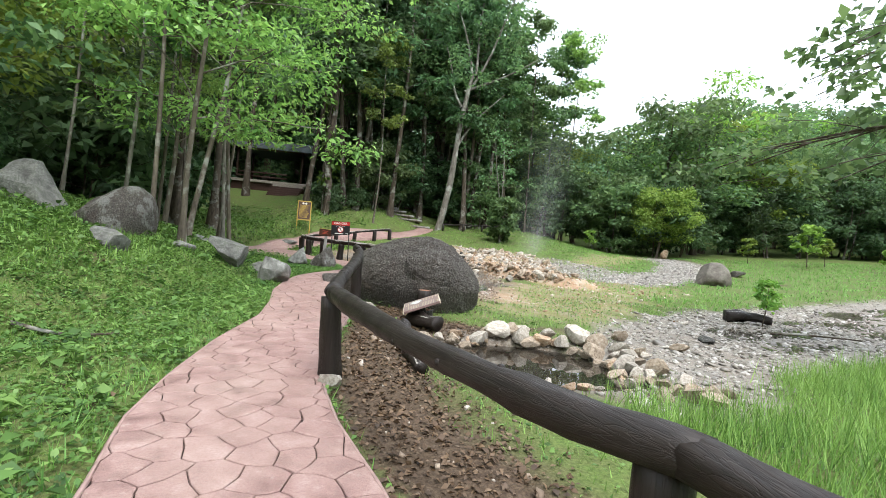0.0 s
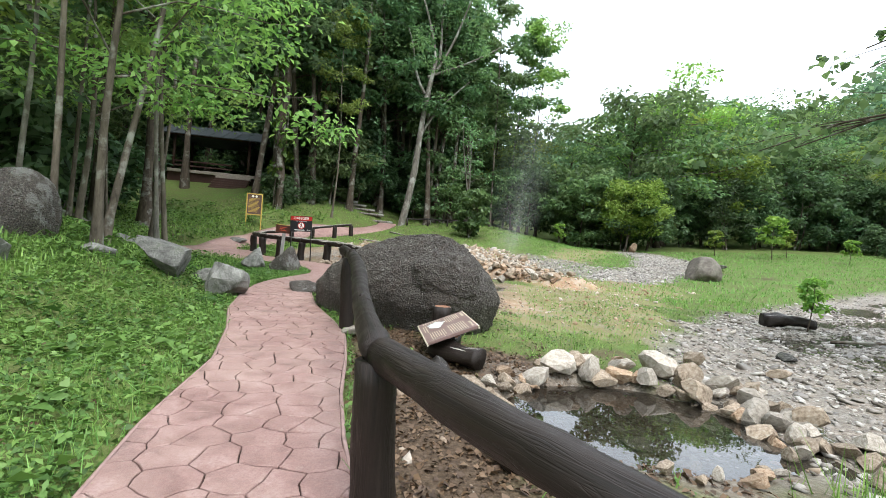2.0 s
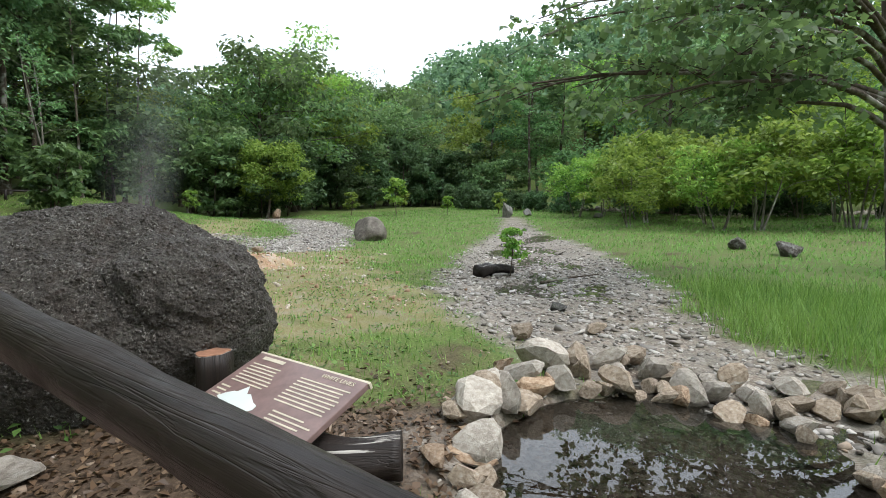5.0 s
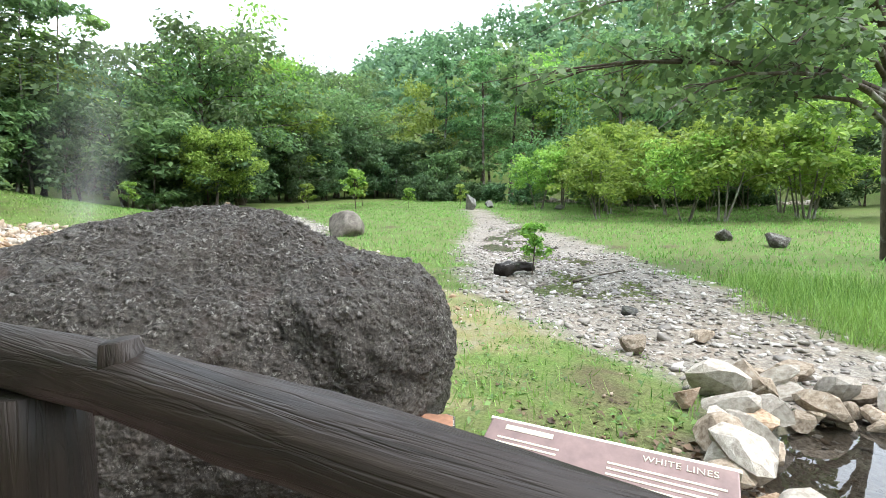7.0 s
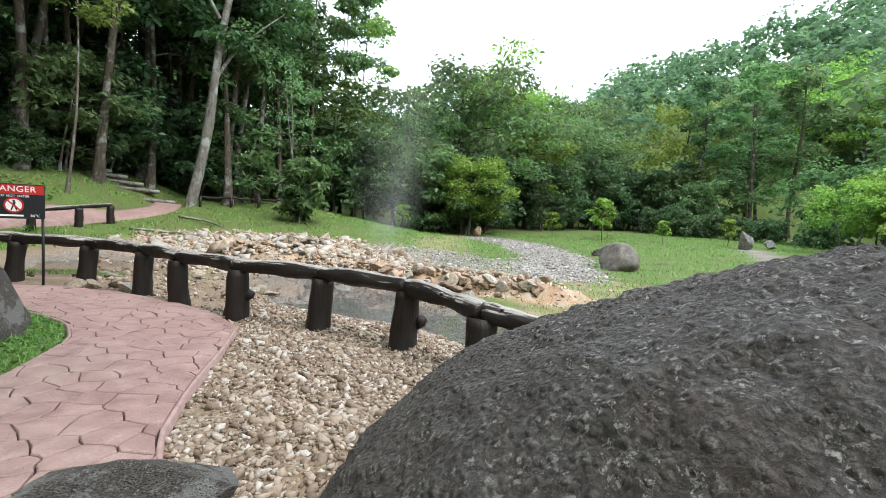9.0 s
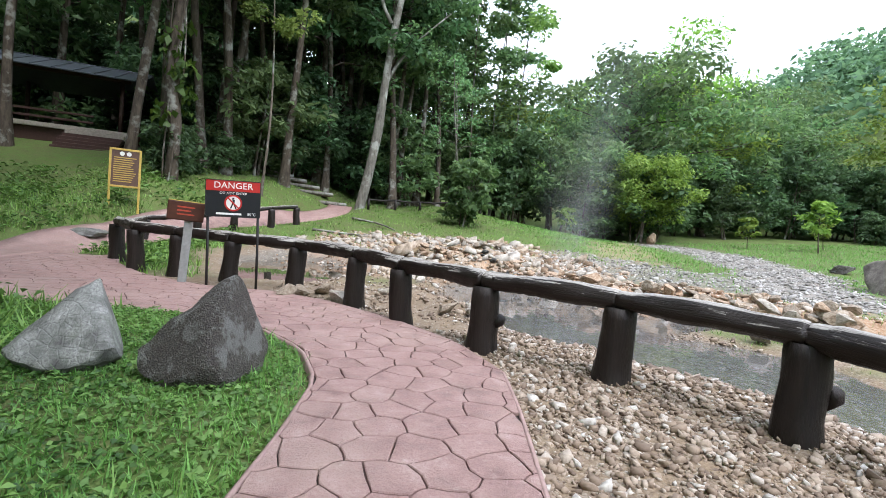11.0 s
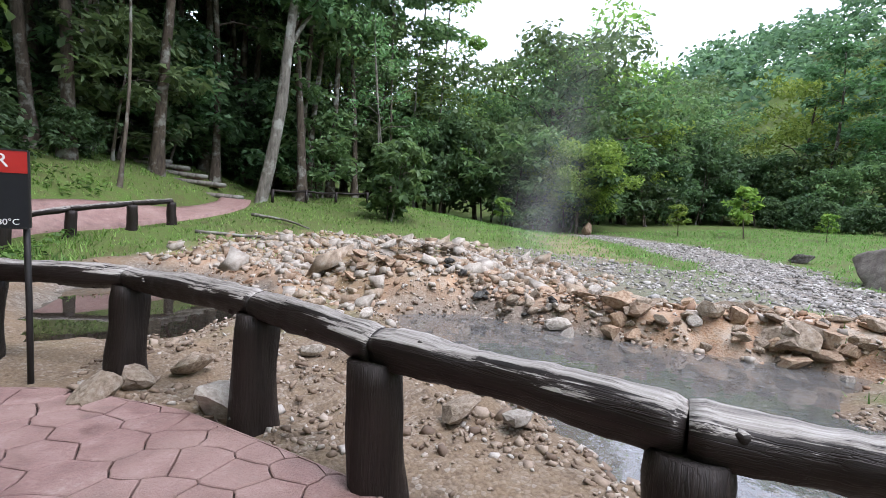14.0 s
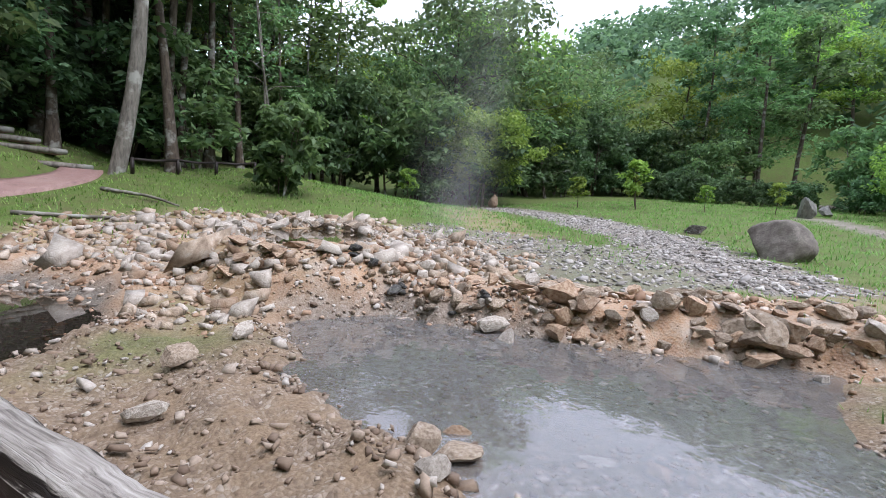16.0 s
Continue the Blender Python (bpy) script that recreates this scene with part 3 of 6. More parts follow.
def water_sheet(name, label, line, width, level, rise, material, follow=False):
    """A level or gently falling sheet of water along a line, cut off by its banks."""
    pts = spline(line, 40)
    d = np.gradient(pts, axis=0)
    d /= np.linalg.norm(d, axis=1)[:, None]
    side = np.stack([d[:, 1], -d[:, 0]], -1)
    verts, faces, m = [], [], 9
    for i, (p, s) in enumerate(zip(pts, side)):
        for k in range(m):
            q = p + s * width * (k / (m - 1) * 2 - 1)
            z = level + rise * i / 39
            if follow:
                z = float(land(p[0], p[1])) + level + rise * (k / (m - 1) * 2 - 1)
            verts.append((q[0], q[1], z))
    for i in range(39):
        for k in range(m - 1):
            faces.append((i * m + k, i * m + k + 1, (i + 1) * m + k + 1, (i + 1) * m + k))
    ob = new(name, make_mesh(name, verts, faces, material, True))
    ob.visible_shadow = False
    return tagged(ob, label, "water", kind="structure")


water_sheet("water", "still grey water of a stone-ringed pool", [(1.15, 5.2), (1.15, 6.45), (1.15, 7.8)], 1.5, -0.10, 0.0, WATER_DARK)


def pool_sheet(label, outline, level, material):
    """Level water that fills an outline and ends under its banks."""
    xs = np.arange(min(p[0] for p in outline) - 0.5, max(p[0] for p in outline) + 0.5, 0.15)
    ys = np.arange(min(p[1] for p in outline) - 0.5, max(p[1] for p in outline) + 0.5, 0.15)
    X, Y = np.meshgrid(xs, ys)
    wet = poly_side(X + 0.075, Y + 0.075, outline) < 0.4
    n = len(xs)
    faces = [(j * n + i, j * n + i + 1, (j + 1) * n + i + 1, (j + 1) * n + i) for j, i in np.argwhere(wet[:-1, :-1]).tolist()]
    used = sorted({k for f in faces for k in f})
    at = {k: i for i, k in enumerate(used)}
    verts = [(float(X.flat[k]), float(Y.flat[k]), level) for k in used]
    ob = new("water", make_mesh("water", verts, [tuple(at[k] for k in f) for f in faces], material, True))
    ob.visible_shadow = False
    return tagged(ob, label, "water", kind="structure")


pool_sheet("wide shallow hot spring pool reflecting the sky", POOL, 0.125, WATER)
pool_sheet("dark olive side pond feeding the spring pool", POND, 0.14, WATER_DARK)
water_sheet("water", "shallow rippling stream over flat pebbles", [(5.0, 5.4), (5.3, 6.6), (5.9, 7.8), (7.6, 9.3), (10.4, 11.3)] + STREAM[5:], 2.3, -0.097, 0.03, WATER_STREAM, True)
water_sheet("water", "steaming water inside a raised ring of stones", [(0.35, 24.25), (1.1, 26.2), (1.85, 28.15)], 1.12, 0.85, 0.0, WATER_DARK)


# ---- paved path ----
def left_of(y):
    return np.interp(y, [p[1] for p in LEFT_EDGE], [p[0] for p in LEFT_EDGE])


def right_of(y):
    return np.interp(y, [p[1] for p in RIGHT_EDGE], [p[0] for p in RIGHT_EDGE])


def slab(name, label, left, right, thick=0.22, drop=0.022):
    """A concrete slab between two edge lines of equal count, with its side faces."""
    verts, faces = [], []
    m, n = 7, len(left)
    for a, b in zip(left, right):
        for k in range(m):
            p = a + (b - a) * k / (m - 1)
            verts.append((p[0], p[1], float(path_top(p[0], p[1])) - drop))
        for p in (a, b):
            verts.append((p[0], p[1], float(path_top(p[0], p[1])) - thick))
    w = m + 2
    for i in range(n - 1):
        o, q = i * w, (i + 1) * w
        for k in range(m - 1):
            faces.append((o + k, o + k + 1, q + k + 1, q + k))
        faces.append((o, q, q + m, o + m))
        faces.append((o + m - 1, o + m + 1, q + m + 1, q + m - 1))
    me = make_mesh(name, verts, faces, JOINT, True)
    return tagged(new(name, me), label, "path", kind="structure")


edge_ys = np.r_[np.linspace(-6, 18.4, 90), np.linspace(18.5, 24.2, 30)]
smooth_left = np.stack([np.where(edge_ys > 19.3, -9.6, left_of(edge_ys)), edge_ys], -1)
smooth_right = np.stack([right_of(edge_ys), edge_ys], -1)
pavement = slab("pavement", "red stamped-concrete footpath with irregular stone pattern", smooth_left, smooth_right)
for line, tag in ((smooth_left, -1), (smooth_right, 1)):
    rim_v, rim_f = [], []
    for i, p in enumerate(line):
        z = float(path_top(p[0], p[1]))
        rim_v += [(p[0] + tag * 0.02, p[1], z - 0.24), (p[0] + tag * 0.018, p[1], z - 0.012), (p[0] + tag * 0.004, p[1], z - 0.001), (p[0] - tag * 0.012, p[1], z - 0.001), (p[0] - tag * 0.014, p[1], z - 0.03)]
        if i:
            o = 5 * i
            rim_f += [(o - 5 + k, o - 4 + k, o + 1 + k, o + k) if tag < 0 else (o + k, o + 1 + k, o - 4 + k, o - 5 + k) for k in range(4)]
    part("edge", make_mesh("edge", rim_v, rim_f, KERB, True), pavement, "rounded concrete edge of the path")
lane_pts = spline(LANE, 50)
lane_dir = np.gradient(lane_pts, axis=0)
lane_dir /= np.linalg.norm(lane_dir, axis=1)[:, None]
lane_side = np.stack([-lane_dir[:, 1], lane_dir[:, 0]], -1)
lane = slab("pavement", "pinkish concrete lane climbing into the forest", lane_pts + lane_side * 0.58, lane_pts - lane_side * 0.58, 0.25, -0.012)
lane.data.materials[0] = PAVING


def crazy_cells(rng, y0, y1, step=0.245):
    """Irregular many-sided paving pieces that fill the path between y0 and y1."""
    seeds = []
    for j in range(int((y1 - y0) / step) + 1):
        for i in range(-42, 10):
            seeds.append((i * step * 1.12 + (j % 2) * step * 0.55 + rng.uniform(-0.09, 0.09), y0 + j * step + rng.uniform(-0.085, 0.085)))
    seeds = np.array([s for s in seeds if left_of(s[1]) - 0.5 < s[0] < right_of(s[1]) + 0.5])
    for s in seeds:
        lo, hi = float(left_of(s[1])) + 0.05, float(right_of(s[1])) - 0.05
        if s[1] > 19.3:
            lo = -9.5
        if not lo - 0.2 < s[0] < hi + 0.2 or not y0 < s[1] < y1:
            continue
        poly = [s + np.array(q) for q in ((-0.5, -0.5), (0.5, -0.5), (0.5, 0.5), (-0.5, 0.5))]
        d = seeds - s
        for o in d[(np.hypot(d[:, 0], d[:, 1]) < 0.85) & (np.hypot(d[:, 0], d[:, 1]) > 1e-6)]:
            half, length = s + o / 2, np.hypot(*o)
            out = []
            for a, b in zip(poly, poly[1:] + poly[:1]):
                fa, fb = (a - half).dot(o) / length, (b - half).dot(o) / length
                if fa <= 0:
                    out.append(a)
                if fa * fb < 0:
                    out.append(a + (b - a) * fa / (fa - fb))
            poly = out
        ring = []
        for a, b in zip(poly, poly[1:] + poly[:1]):
            if np.hypot(*(b - a)) > 0.03:
                ring.append(a)
                ring.append((a + b) / 2)
        if len(ring) < 6:
            continue
        ring = np.array(ring)
        warp = np.stack([waves(ring[:, 0], ring[:, 1], 0.34, 31), waves(ring[:, 0], ring[:, 1], 0.34, 32)], -1) * 0.02
        ring = ring + warp
        ring[:, 0] = np.clip(ring[:, 0], np.where(ring[:, 1] > 19.3, -9.5, left_of(ring[:, 1])) + 0.012, right_of(ring[:, 1]) - 0.012)
        x, y = ring[:, 0], ring[:, 1]
        if abs(np.dot(x, np.roll(y, -1)) - np.dot(y, np.roll(x, -1))) < 0.004:
            continue
        yield s, ring


def cell_solid(ring, lift):
    mid = ring.mean(0)
    reach = np.maximum(np.hypot(*(ring - mid).T), 0.03)[:, None]
    rings = []
    for inset, dz in ((0.004, -0.03), (0.0055, -0.002), (0.012, lift)):
        p = mid + (ring - mid) * (1 - np.minimum(inset / reach, 0.5))
        rings.append([(q[0], q[1], float(z) + dz) for q, z in zip(p, path_top(p[:, 0], p[:, 1]))])
    n = len(ring)
    verts = rings[0] + rings[1] + rings[2]
    faces = [(r * n + k, r * n + (k + 1) % n, (r + 1) * n + (k + 1) % n, (r + 1) * n + k) for r in (0, 1) for k in range(n)]
    faces.append(tuple(range(2 * n, 3 * n)))
    return verts, faces


def lay_paving():
    rng = np.random.RandomState(11)
    rest, count = [], 0
    for s, ring in crazy_cells(rng, -5.9, 24.0):
        body = cell_solid(ring, rng.uniform(0.001, 0.004))
        if 1.8 < s[1] < 8.2 or 14.6 < s[1] < 17.0:
            if count < 300:
                part("paving_stone", make_mesh("paving_stone", *body, PAVING), pavement)
                count += 1
                continue
        rest.append(body)
    me = make_mesh("paving", *join(*rest), PAVING)
    tagged(part("paving", me, pavement, "remaining stamped paving"), kind="stuff")


# ---- log railings ----
def log_body(pts, radius, seed):
    """The uneven centre line and radii of a natural log."""
    rng = np.random.RandomState(seed)
    n = 30
    line = spline(pts, n)
    line[:, 2] += 0.008 * np.sin(np.linspace(0, 7, n) + seed)
    r = radius * (1 + 0.07 * np.sin(np.linspace(0, 9, n) + seed * 1.7) + rng.uniform(-0.04, 0.04, n))
    r[0] *= 0.9
    r[-1] *= 0.9
    return line, r


def oriented_log(name, pts, radius, material, seed, parent, label, knots=3):
    """The log as a part whose own z axis runs along it, so that its grain follows it."""
    pts = np.array(pts, float)
    axis = Vector(pts[-1] - pts[0])
    frame_m = Matrix.Translation(pts.mean(0)) @ axis.to_track_quat("Z", "Y").to_matrix().to_4x4()
    inv = np.array(frame_m.inverted())
    line, r = log_body(pts @ inv[:3, :3].T + inv[:3, 3], radius, seed)
    ob = part(name, make_mesh(name, *tube(line, r, 20, 0.2, seed), material, True), parent, label, frame_m)
    rng = np.random.RandomState(seed + 500)
    for _ in range(knots):
        i = rng.randint(3, len(line) - 3)
        a = rng.uniform(0, 6.28)
        d = line[i + 1] - line[i - 1]
        d /= np.linalg.norm(d)
        s = np.cross(d, (0.3, 1, 0))
        s /= np.linalg.norm(s)
        out = s * math.cos(a) + np.cross(s, d) * math.sin(a) + d * 0.5
        k = line[i] + out * radius * 0.66
        knot = tube([k, k + out * radius * 0.3, k + out * radius * 0.4], [radius * 0.32, radius * 0.24, radius * 0.12], 9, 0.3, seed)
        part("knot", make_mesh("knot", *knot, material, True), ob)
    return ob


def post(x, y, top, radius, seed, parent, z0=None, label="", stub=False):
    base = (ground_at(x, y) if z0 is None else z0) - 0.12
    h = top - base
    zs = np.linspace(0, h, 9)
    line = np.stack([0.02 * np.sin(zs * 3 + seed), 0.02 * np.cos(zs * 2.3 + seed), zs], -1)
    r = radius * np.array([1.18, 1.1, 1.04, 1.0, 0.98, 0.97, 0.96, 0.97, 0.93])
    pieces = [tube(line, r, 16, 0.22, seed)]
    if stub:
        k = np.array([radius * 0.8, -radius * 0.3, h * 0.55])
        pieces.append(tube([k, k + (0.07, -0.02, 0.02), k + (0.1, -0.03, 0.05)], [radius * 0.62, radius * 0.5, radius * 0.22], 9, 0.25, seed + 3))
    me = make_mesh("post", *join(*pieces), POST, True)
    return part("post", me, parent, label, Matrix.Translation((x, y, base)))


def railing(label, logs, posts, material, seed):
    x, y = posts[0][0], posts[0][1]
    root = thing("log_railing", label, "railing", at=Matrix.Identity(4))
    for i, (radius, *pts) in enumerate(logs):
        oriented_log("rail", pts, radius, material, seed + i, root, "", 7 if material is LOG_DARK else 3)
    for i, (px, py, top, radius, *more) in enumerate(posts):
        post(px, py, top, radius, seed + 40 + i, root, stub=bool(more))
    return root


RAIL_NEAR = railing("dark brown painted log handrail on thick posts beside the path",
    [(0.085, (1.75, -2.2, 0.86), (1.55, -0.8, 0.86), (1.2, 0.75, 0.86), (0.84, 1.6, 0.86)),
     (0.083, (0.9, 1.52, 0.86), (0.36, 2.1, 0.85), (-0.28, 3.05, 0.85), (-0.75, 3.9, 0.86), (-1.16, 4.72, 0.87)),
     (0.078, (-1.13, 4.6, 0.88), (-1.32, 5.9, 0.93), (-1.5, 7.5, 1.02), (-1.68, 8.6, 1.12), (-1.93, 9.52, 1.175))],
    [(1.5, -1.0, 0.82, 0.11), (0.82, 1.68, 0.80, 0.11), (-1.12, 4.66, 0.83, 0.115), (-1.745, 8.96, 1.08, 0.1)], LOG_DARK, 3)

stub_line = [(-1.7, 8.66, 1.09), (-1.705, 8.665, 1.175), (-1.71, 8.67, 1.22)]
part("branch_stub", make_mesh("branch_stub", *tube(stub_line, [0.062, 0.046, 0.036], 12, 0.25, 5), LOG_DARK, True), RAIL_NEAR, "sawn-off branch stub")

FAR_TOP = [(0.45, 12.4, 0.56), (-0.28, 13.35, 0.76), (-0.43, 14.6, 0.85), (-1.06, 15.76, 0.87), (-1.88, 16.85, 0.87), (-2.52, 18.05, 0.88), (-2.98, 19.1, 0.92), (-3.83, 20.4, 0.93), (-4.95, 21.05, 0.93), (-5.92, 21.6, 0.95), (-6.75, 22.15, 0.97), (-7.5, 23.5, 1.0)]
RAIL_FAR = railing("log handrail with flaking brown paint along the hot spring",
    [(0.097, a, tuple((np.array(a) + b) / 2 + (0, 0, 0.012)), b) for a, b in zip(FAR_TOP[:-1], FAR_TOP[1:])],
    [(x, y, z - 0.06, 0.145, *((1,) if i in (2, 4) else ())) for i, (x, y, z) in enumerate(FAR_TOP)], LOG_WORN, 70)

BRIDGE_TOP = [(x, y, ground_at(x, y) + 0.7) for x, y in ((-7.7, 24.2), (-8.35, 28.0), (-7.2, 29.1), (-6.25, 30.0), (-5.1, 30.7), (-4.25, 31.8))]
railing("low log handrail beside the climbing lane",
    [(0.075, a, tuple((np.array(a) + b) / 2), b) for a, b in zip(BRIDGE_TOP[:-1], BRIDGE_TOP[1:])],
    [(x, y, z - 0.04, 0.13) for x, y, z in BRIDGE_TOP], LOG_WORN, 120)


# ---- boulder beside the path ----
def build_boulder():
    """A great stone that leans towards the path, with a jutting lump set off by a cleft."""
    c1, r1, yaw = np.array((-0.726, 10.933, 0.437)), np.array((1.434, 1.816, 1.066)), 0.797
    c2, r2 = np.array((-0.36, 9.36, 0.79)), np.array((0.56, 0.52, 0.47))
    ca, sa = math.cos(yaw), math.sin(yaw)

    def rough(p):
        q = Vector(p)
        return 0.05 * noise.noise(q * 1.2) + 0.03 * noise.noise(q * 3.7) + 0.022 * noise.noise(q * 9) + 0.022 * noise.noise(q * 23) + 0.012 * noise.noise(q * 47)

    def body(d, th, ph):
        e = np.abs(np.array((d[0] * ca + d[1] * sa, d[1] * ca - d[0] * sa, d[2])) / r1)
        e[2] *= 1.0 if d[2] > 0 else 0.3
        r = ((e[0] ** 3.19 + e[1] ** 3.19) ** (1.63 / 3.19) + e[2] ** 1.63) ** (-1 / 1.63)
        away = math.atan2(math.sin(ph + 0.196), math.cos(ph + 0.196))
        r *= 1 - 0.255 * math.exp(-((away / 0.6) ** 2)) * math.sin(th) ** 2
        p = c1 + d * r
        p = c1 + d * (r + rough(p))
        near = math.exp(-(((p - (c2[0] - 0.5, c2[1] + 0.35, 0.9)) / (0.1, 0.5, 0.5)) ** 2).sum())
        p = p - d * 0.06 * near
        return p + p[2] * np.array((0.101, -0.499, 0.0))

    def lump(d, th, ph):
        e = np.abs(d / r2)
        r = float((e**2.3).sum() ** (-1 / 2.3))
        p = c2 + d * r
        drop = float(smooth(0.1, 0.8, -d[2]))
        return c2 + d * (r + 1.2 * rough(p)) + drop * np.array((-0.1, 0.22, -0.28))

    verts, faces = [], []
    for shape, nu, nv, end in ((body, 300, 140, 0.72), (lump, 130, 80, 0.985)):
        o = len(verts)
        for j in range(nv + 1):
            th = math.pi * (0.012 + (end - 0.012) * j / nv)
            for i in range(nu):
                ph = 2 * math.pi * i / nu
                verts.append(shape(np.array((math.sin(th) * math.cos(ph), math.sin(th) * math.sin(ph), math.cos(th))), th, ph))
        for j in range(nv):
            for i in range(nu):
                faces.append((o + j * nu + i, o + (j + 1) * nu + i, o + (j + 1) * nu + (i + 1) % nu, o + j * nu + (i + 1) % nu))
        faces.append(tuple(range(o, o + nu)))
        faces.append(tuple(range(o + (nv + 1) * nu - 1, o + nv * nu - 1, -1)))
    base = np.array((-0.7, 10.6, 0.0))
    verts = [tuple(v - base) for v in verts]
    thing("boulder", "huge dark pitted boulder with a cleft beside the path", "boulder", at=Matrix.Translation(base), me=make_mesh("boulder", verts, faces, BOULDER, True))


build_boulder()


# ---- loose rocks ----
def rock_mesh(seed, material, sharp=0.3, flat=0.75, levels=3, cuts=11):
    """A broken rock of radius about 1, cut by random planes and roughened."""
    rng = np.random.RandomState(seed)
    bm = bmesh.new()
    bmesh.ops.create_icosphere(bm, subdivisions=levels, radius=1.0)
    planes = []
    for _ in range(cuts):
        d = rng.normal(size=3)
        planes.append((d / np.linalg.norm(d), rng.uniform(0.38, 0.78)))
    for v in bm.verts:
        p = np.array(v.co)
        for d, k in planes:
            over = p.dot(d) - k
            if over > 0:
                p = p - d * over * 0.96
        q = Vector(p)
        p = p * (1 + 0.10 * noise.noise(q * 1.7 + Vector((seed, 0, 0))) + 0.05 * noise.noise(q * 5 + Vector((0, seed, 0))))
        v.co = (p[0], p[1], p[2] * flat)
    me = bpy.data.meshes.new("rock")
    bm.to_mesh(me)
    bm.free()
    me.materials.append(material)
    me.polygons.foreach_set("use_smooth", [sharp < 0.5] * len(me.polygons))
    return me


def put_rock(name, label, x, y, sx, sy, sz, turn, mesh, sink=0.3, group="", tilt=0):
    z = ground_at(x, y) + sz * (1 - sink) * 0.72
    m = pose(x, y, z, tilt, 0, turn) @ Matrix.Diagonal((sx, sy, sz, 1))
    return thing(name, label, "rock", group, m, mesh)


G = [rock_mesh(s, ROCK_GREY, 0.6, 0.8, 4) for s in range(4)]
D = [rock_mesh(s + 20, ROCK_SPECK, 0.6, 0.8, 4) for s in range(3)]


def spike_mesh(seed, material):
    """A tilted pointed slab of rock."""
    bm = bmesh.new()
    bmesh.ops.create_icosphere(bm, subdivisions=4, radius=1.0)
    for v in bm.verts:
        x, y, z = v.co
        s = max(0.10, 1 - 0.62 * max(0, z) ** 0.85)
        q = Vector((x * s + 0.32 * max(0, z), y * s, z if z > 0 else z * 0.5))
        q *= 1 + 0.10 * noise.noise(q * 2.2 + Vector((seed * 3, 0, 0))) + 0.05 * noise.noise(q * 6)
        for d, k in ((Vector((0.75, -0.6, 0.3)), 0.55), (Vector((-0.8, -0.45, 0.42)), 0.6), (Vector((0.1, 0.9, 0.3)), 0.6)):
            over = q.dot(d) - k
            if over > 0:
                q = q - d * over * 0.9
        v.co = q
    me = bpy.data.meshes.new("rock")
    bm.to_mesh(me)
    bm.free()
    me.materials.append(material)
    return me


SPIKE = spike_mesh(1, ROCK_SPECK)
SPIKE_GREY = spike_mesh(5, ROCK_GREY)
put_rock("rock", "pointed dark rock with pale lichen standing on the lawn", -4.3, 15.95, 0.46, 0.4, 0.53, 20, SPIKE, 0.5)
put_rock("rock", "pointed grey rock standing on the lawn", -5.2, 16.2, 0.42, 0.36, 0.42, 60, SPIKE_GREY, 0.5)
put_rock("rock", "upright angular grey rock at the path edge", -4.2, 11.15, 0.5, 0.42, 0.62, 100, G[0], 0.35)
put_rock("rock", "angular grey rock on the grassy slope", -5.2, 11.1, 0.6, 0.52, 0.62, 35, G[1], 0.38)
put_rock("rock", "flat grey rock slab on the slope", -4.75, 11.75, 0.5, 0.35, 0.2, 10, G[2], 0.4)
put_rock("rock", "large dark rock beside slender tree trunks", -7.6, 10.3, 0.95, 0.85, 1.05, 70, rock_mesh(44, ROCK_SPECK, 0.3, 0.85, 4, 7), 0.72)
put_rock("rock", "small grey rock below the large one", -6.25, 8.6, 0.42, 0.36, 0.4, 12, G[1], 0.35)
put_rock("rock", "pale lichen-covered rock face high on the slope", -9.5, 10.5, 1.1, 1.0, 0.95, 140, G[2], 0.68)
put_rock("rock", "low grey rock at the foot of a tree", -6.1, 10.6, 0.36, 0.3, 0.2, 70, G[0], 0.4)
put_rock("rock", "low mossy rock lying on the grassy slope", -6.5, 12.2, 0.3, 0.25, 0.2, 170, G[3], 0.4)
put_rock("rock", "low pale rock beside the bend of the path", -9.35, 26.8, 0.6, 0.4, 0.25, 170, G[0], 0.4)
put_rock("rock", "rounded dark rock at the path edge by the boulder", -2.9, 12.35, 0.6, 0.5, 0.26, 30, D[0], 0.45)
put_rock("rock", "round grey boulder standing in the meadow", 11.7, 21.3, 0.86, 0.84, 0.8, 0, rock_mesh(33, ROCK_BROWN, 0.2, 1.0, 4, 3), 0.72)
put_rock("rock", "small dark rock in the meadow", 15.0, 24.8, 0.5, 0.4, 0.3, 40, D[1], 0.2)
put_rock("rock", "low dark rock in the shaded grass across the stream", 16.3, 8.2, 0.4, 0.34, 0.3, 25, D[0], 0.3)
put_rock("rock", "dark rounded rock in the shaded grass across the stream", 15.3, 6.7, 0.5, 0.4, 0.4, 80, D[2], 0.3)
put_rock("rock", "grey rock half hidden in the far meadow grass", 32.5, 19.5, 0.6, 0.5, 0.4, 120, G[0], 0.3)
put_rock("rock", "upright grey standing stone in the meadow", 28.4, 24.9, 0.6, 0.5, 1.1, 10, G[1], 0.3)
put_rock("rock", "grey rock in the far meadow", 31.0, 24.6, 0.6, 0.5, 0.45, 10, G[2], 0.3)
put_rock("rock", "pale stone on a heap of leaves at the forest edge", 16.3, 36.4, 0.5, 0.42, 0.6, 10, rock_mesh(41, ROCK_RUST, 0.3, 0.85, 3), 0.1)


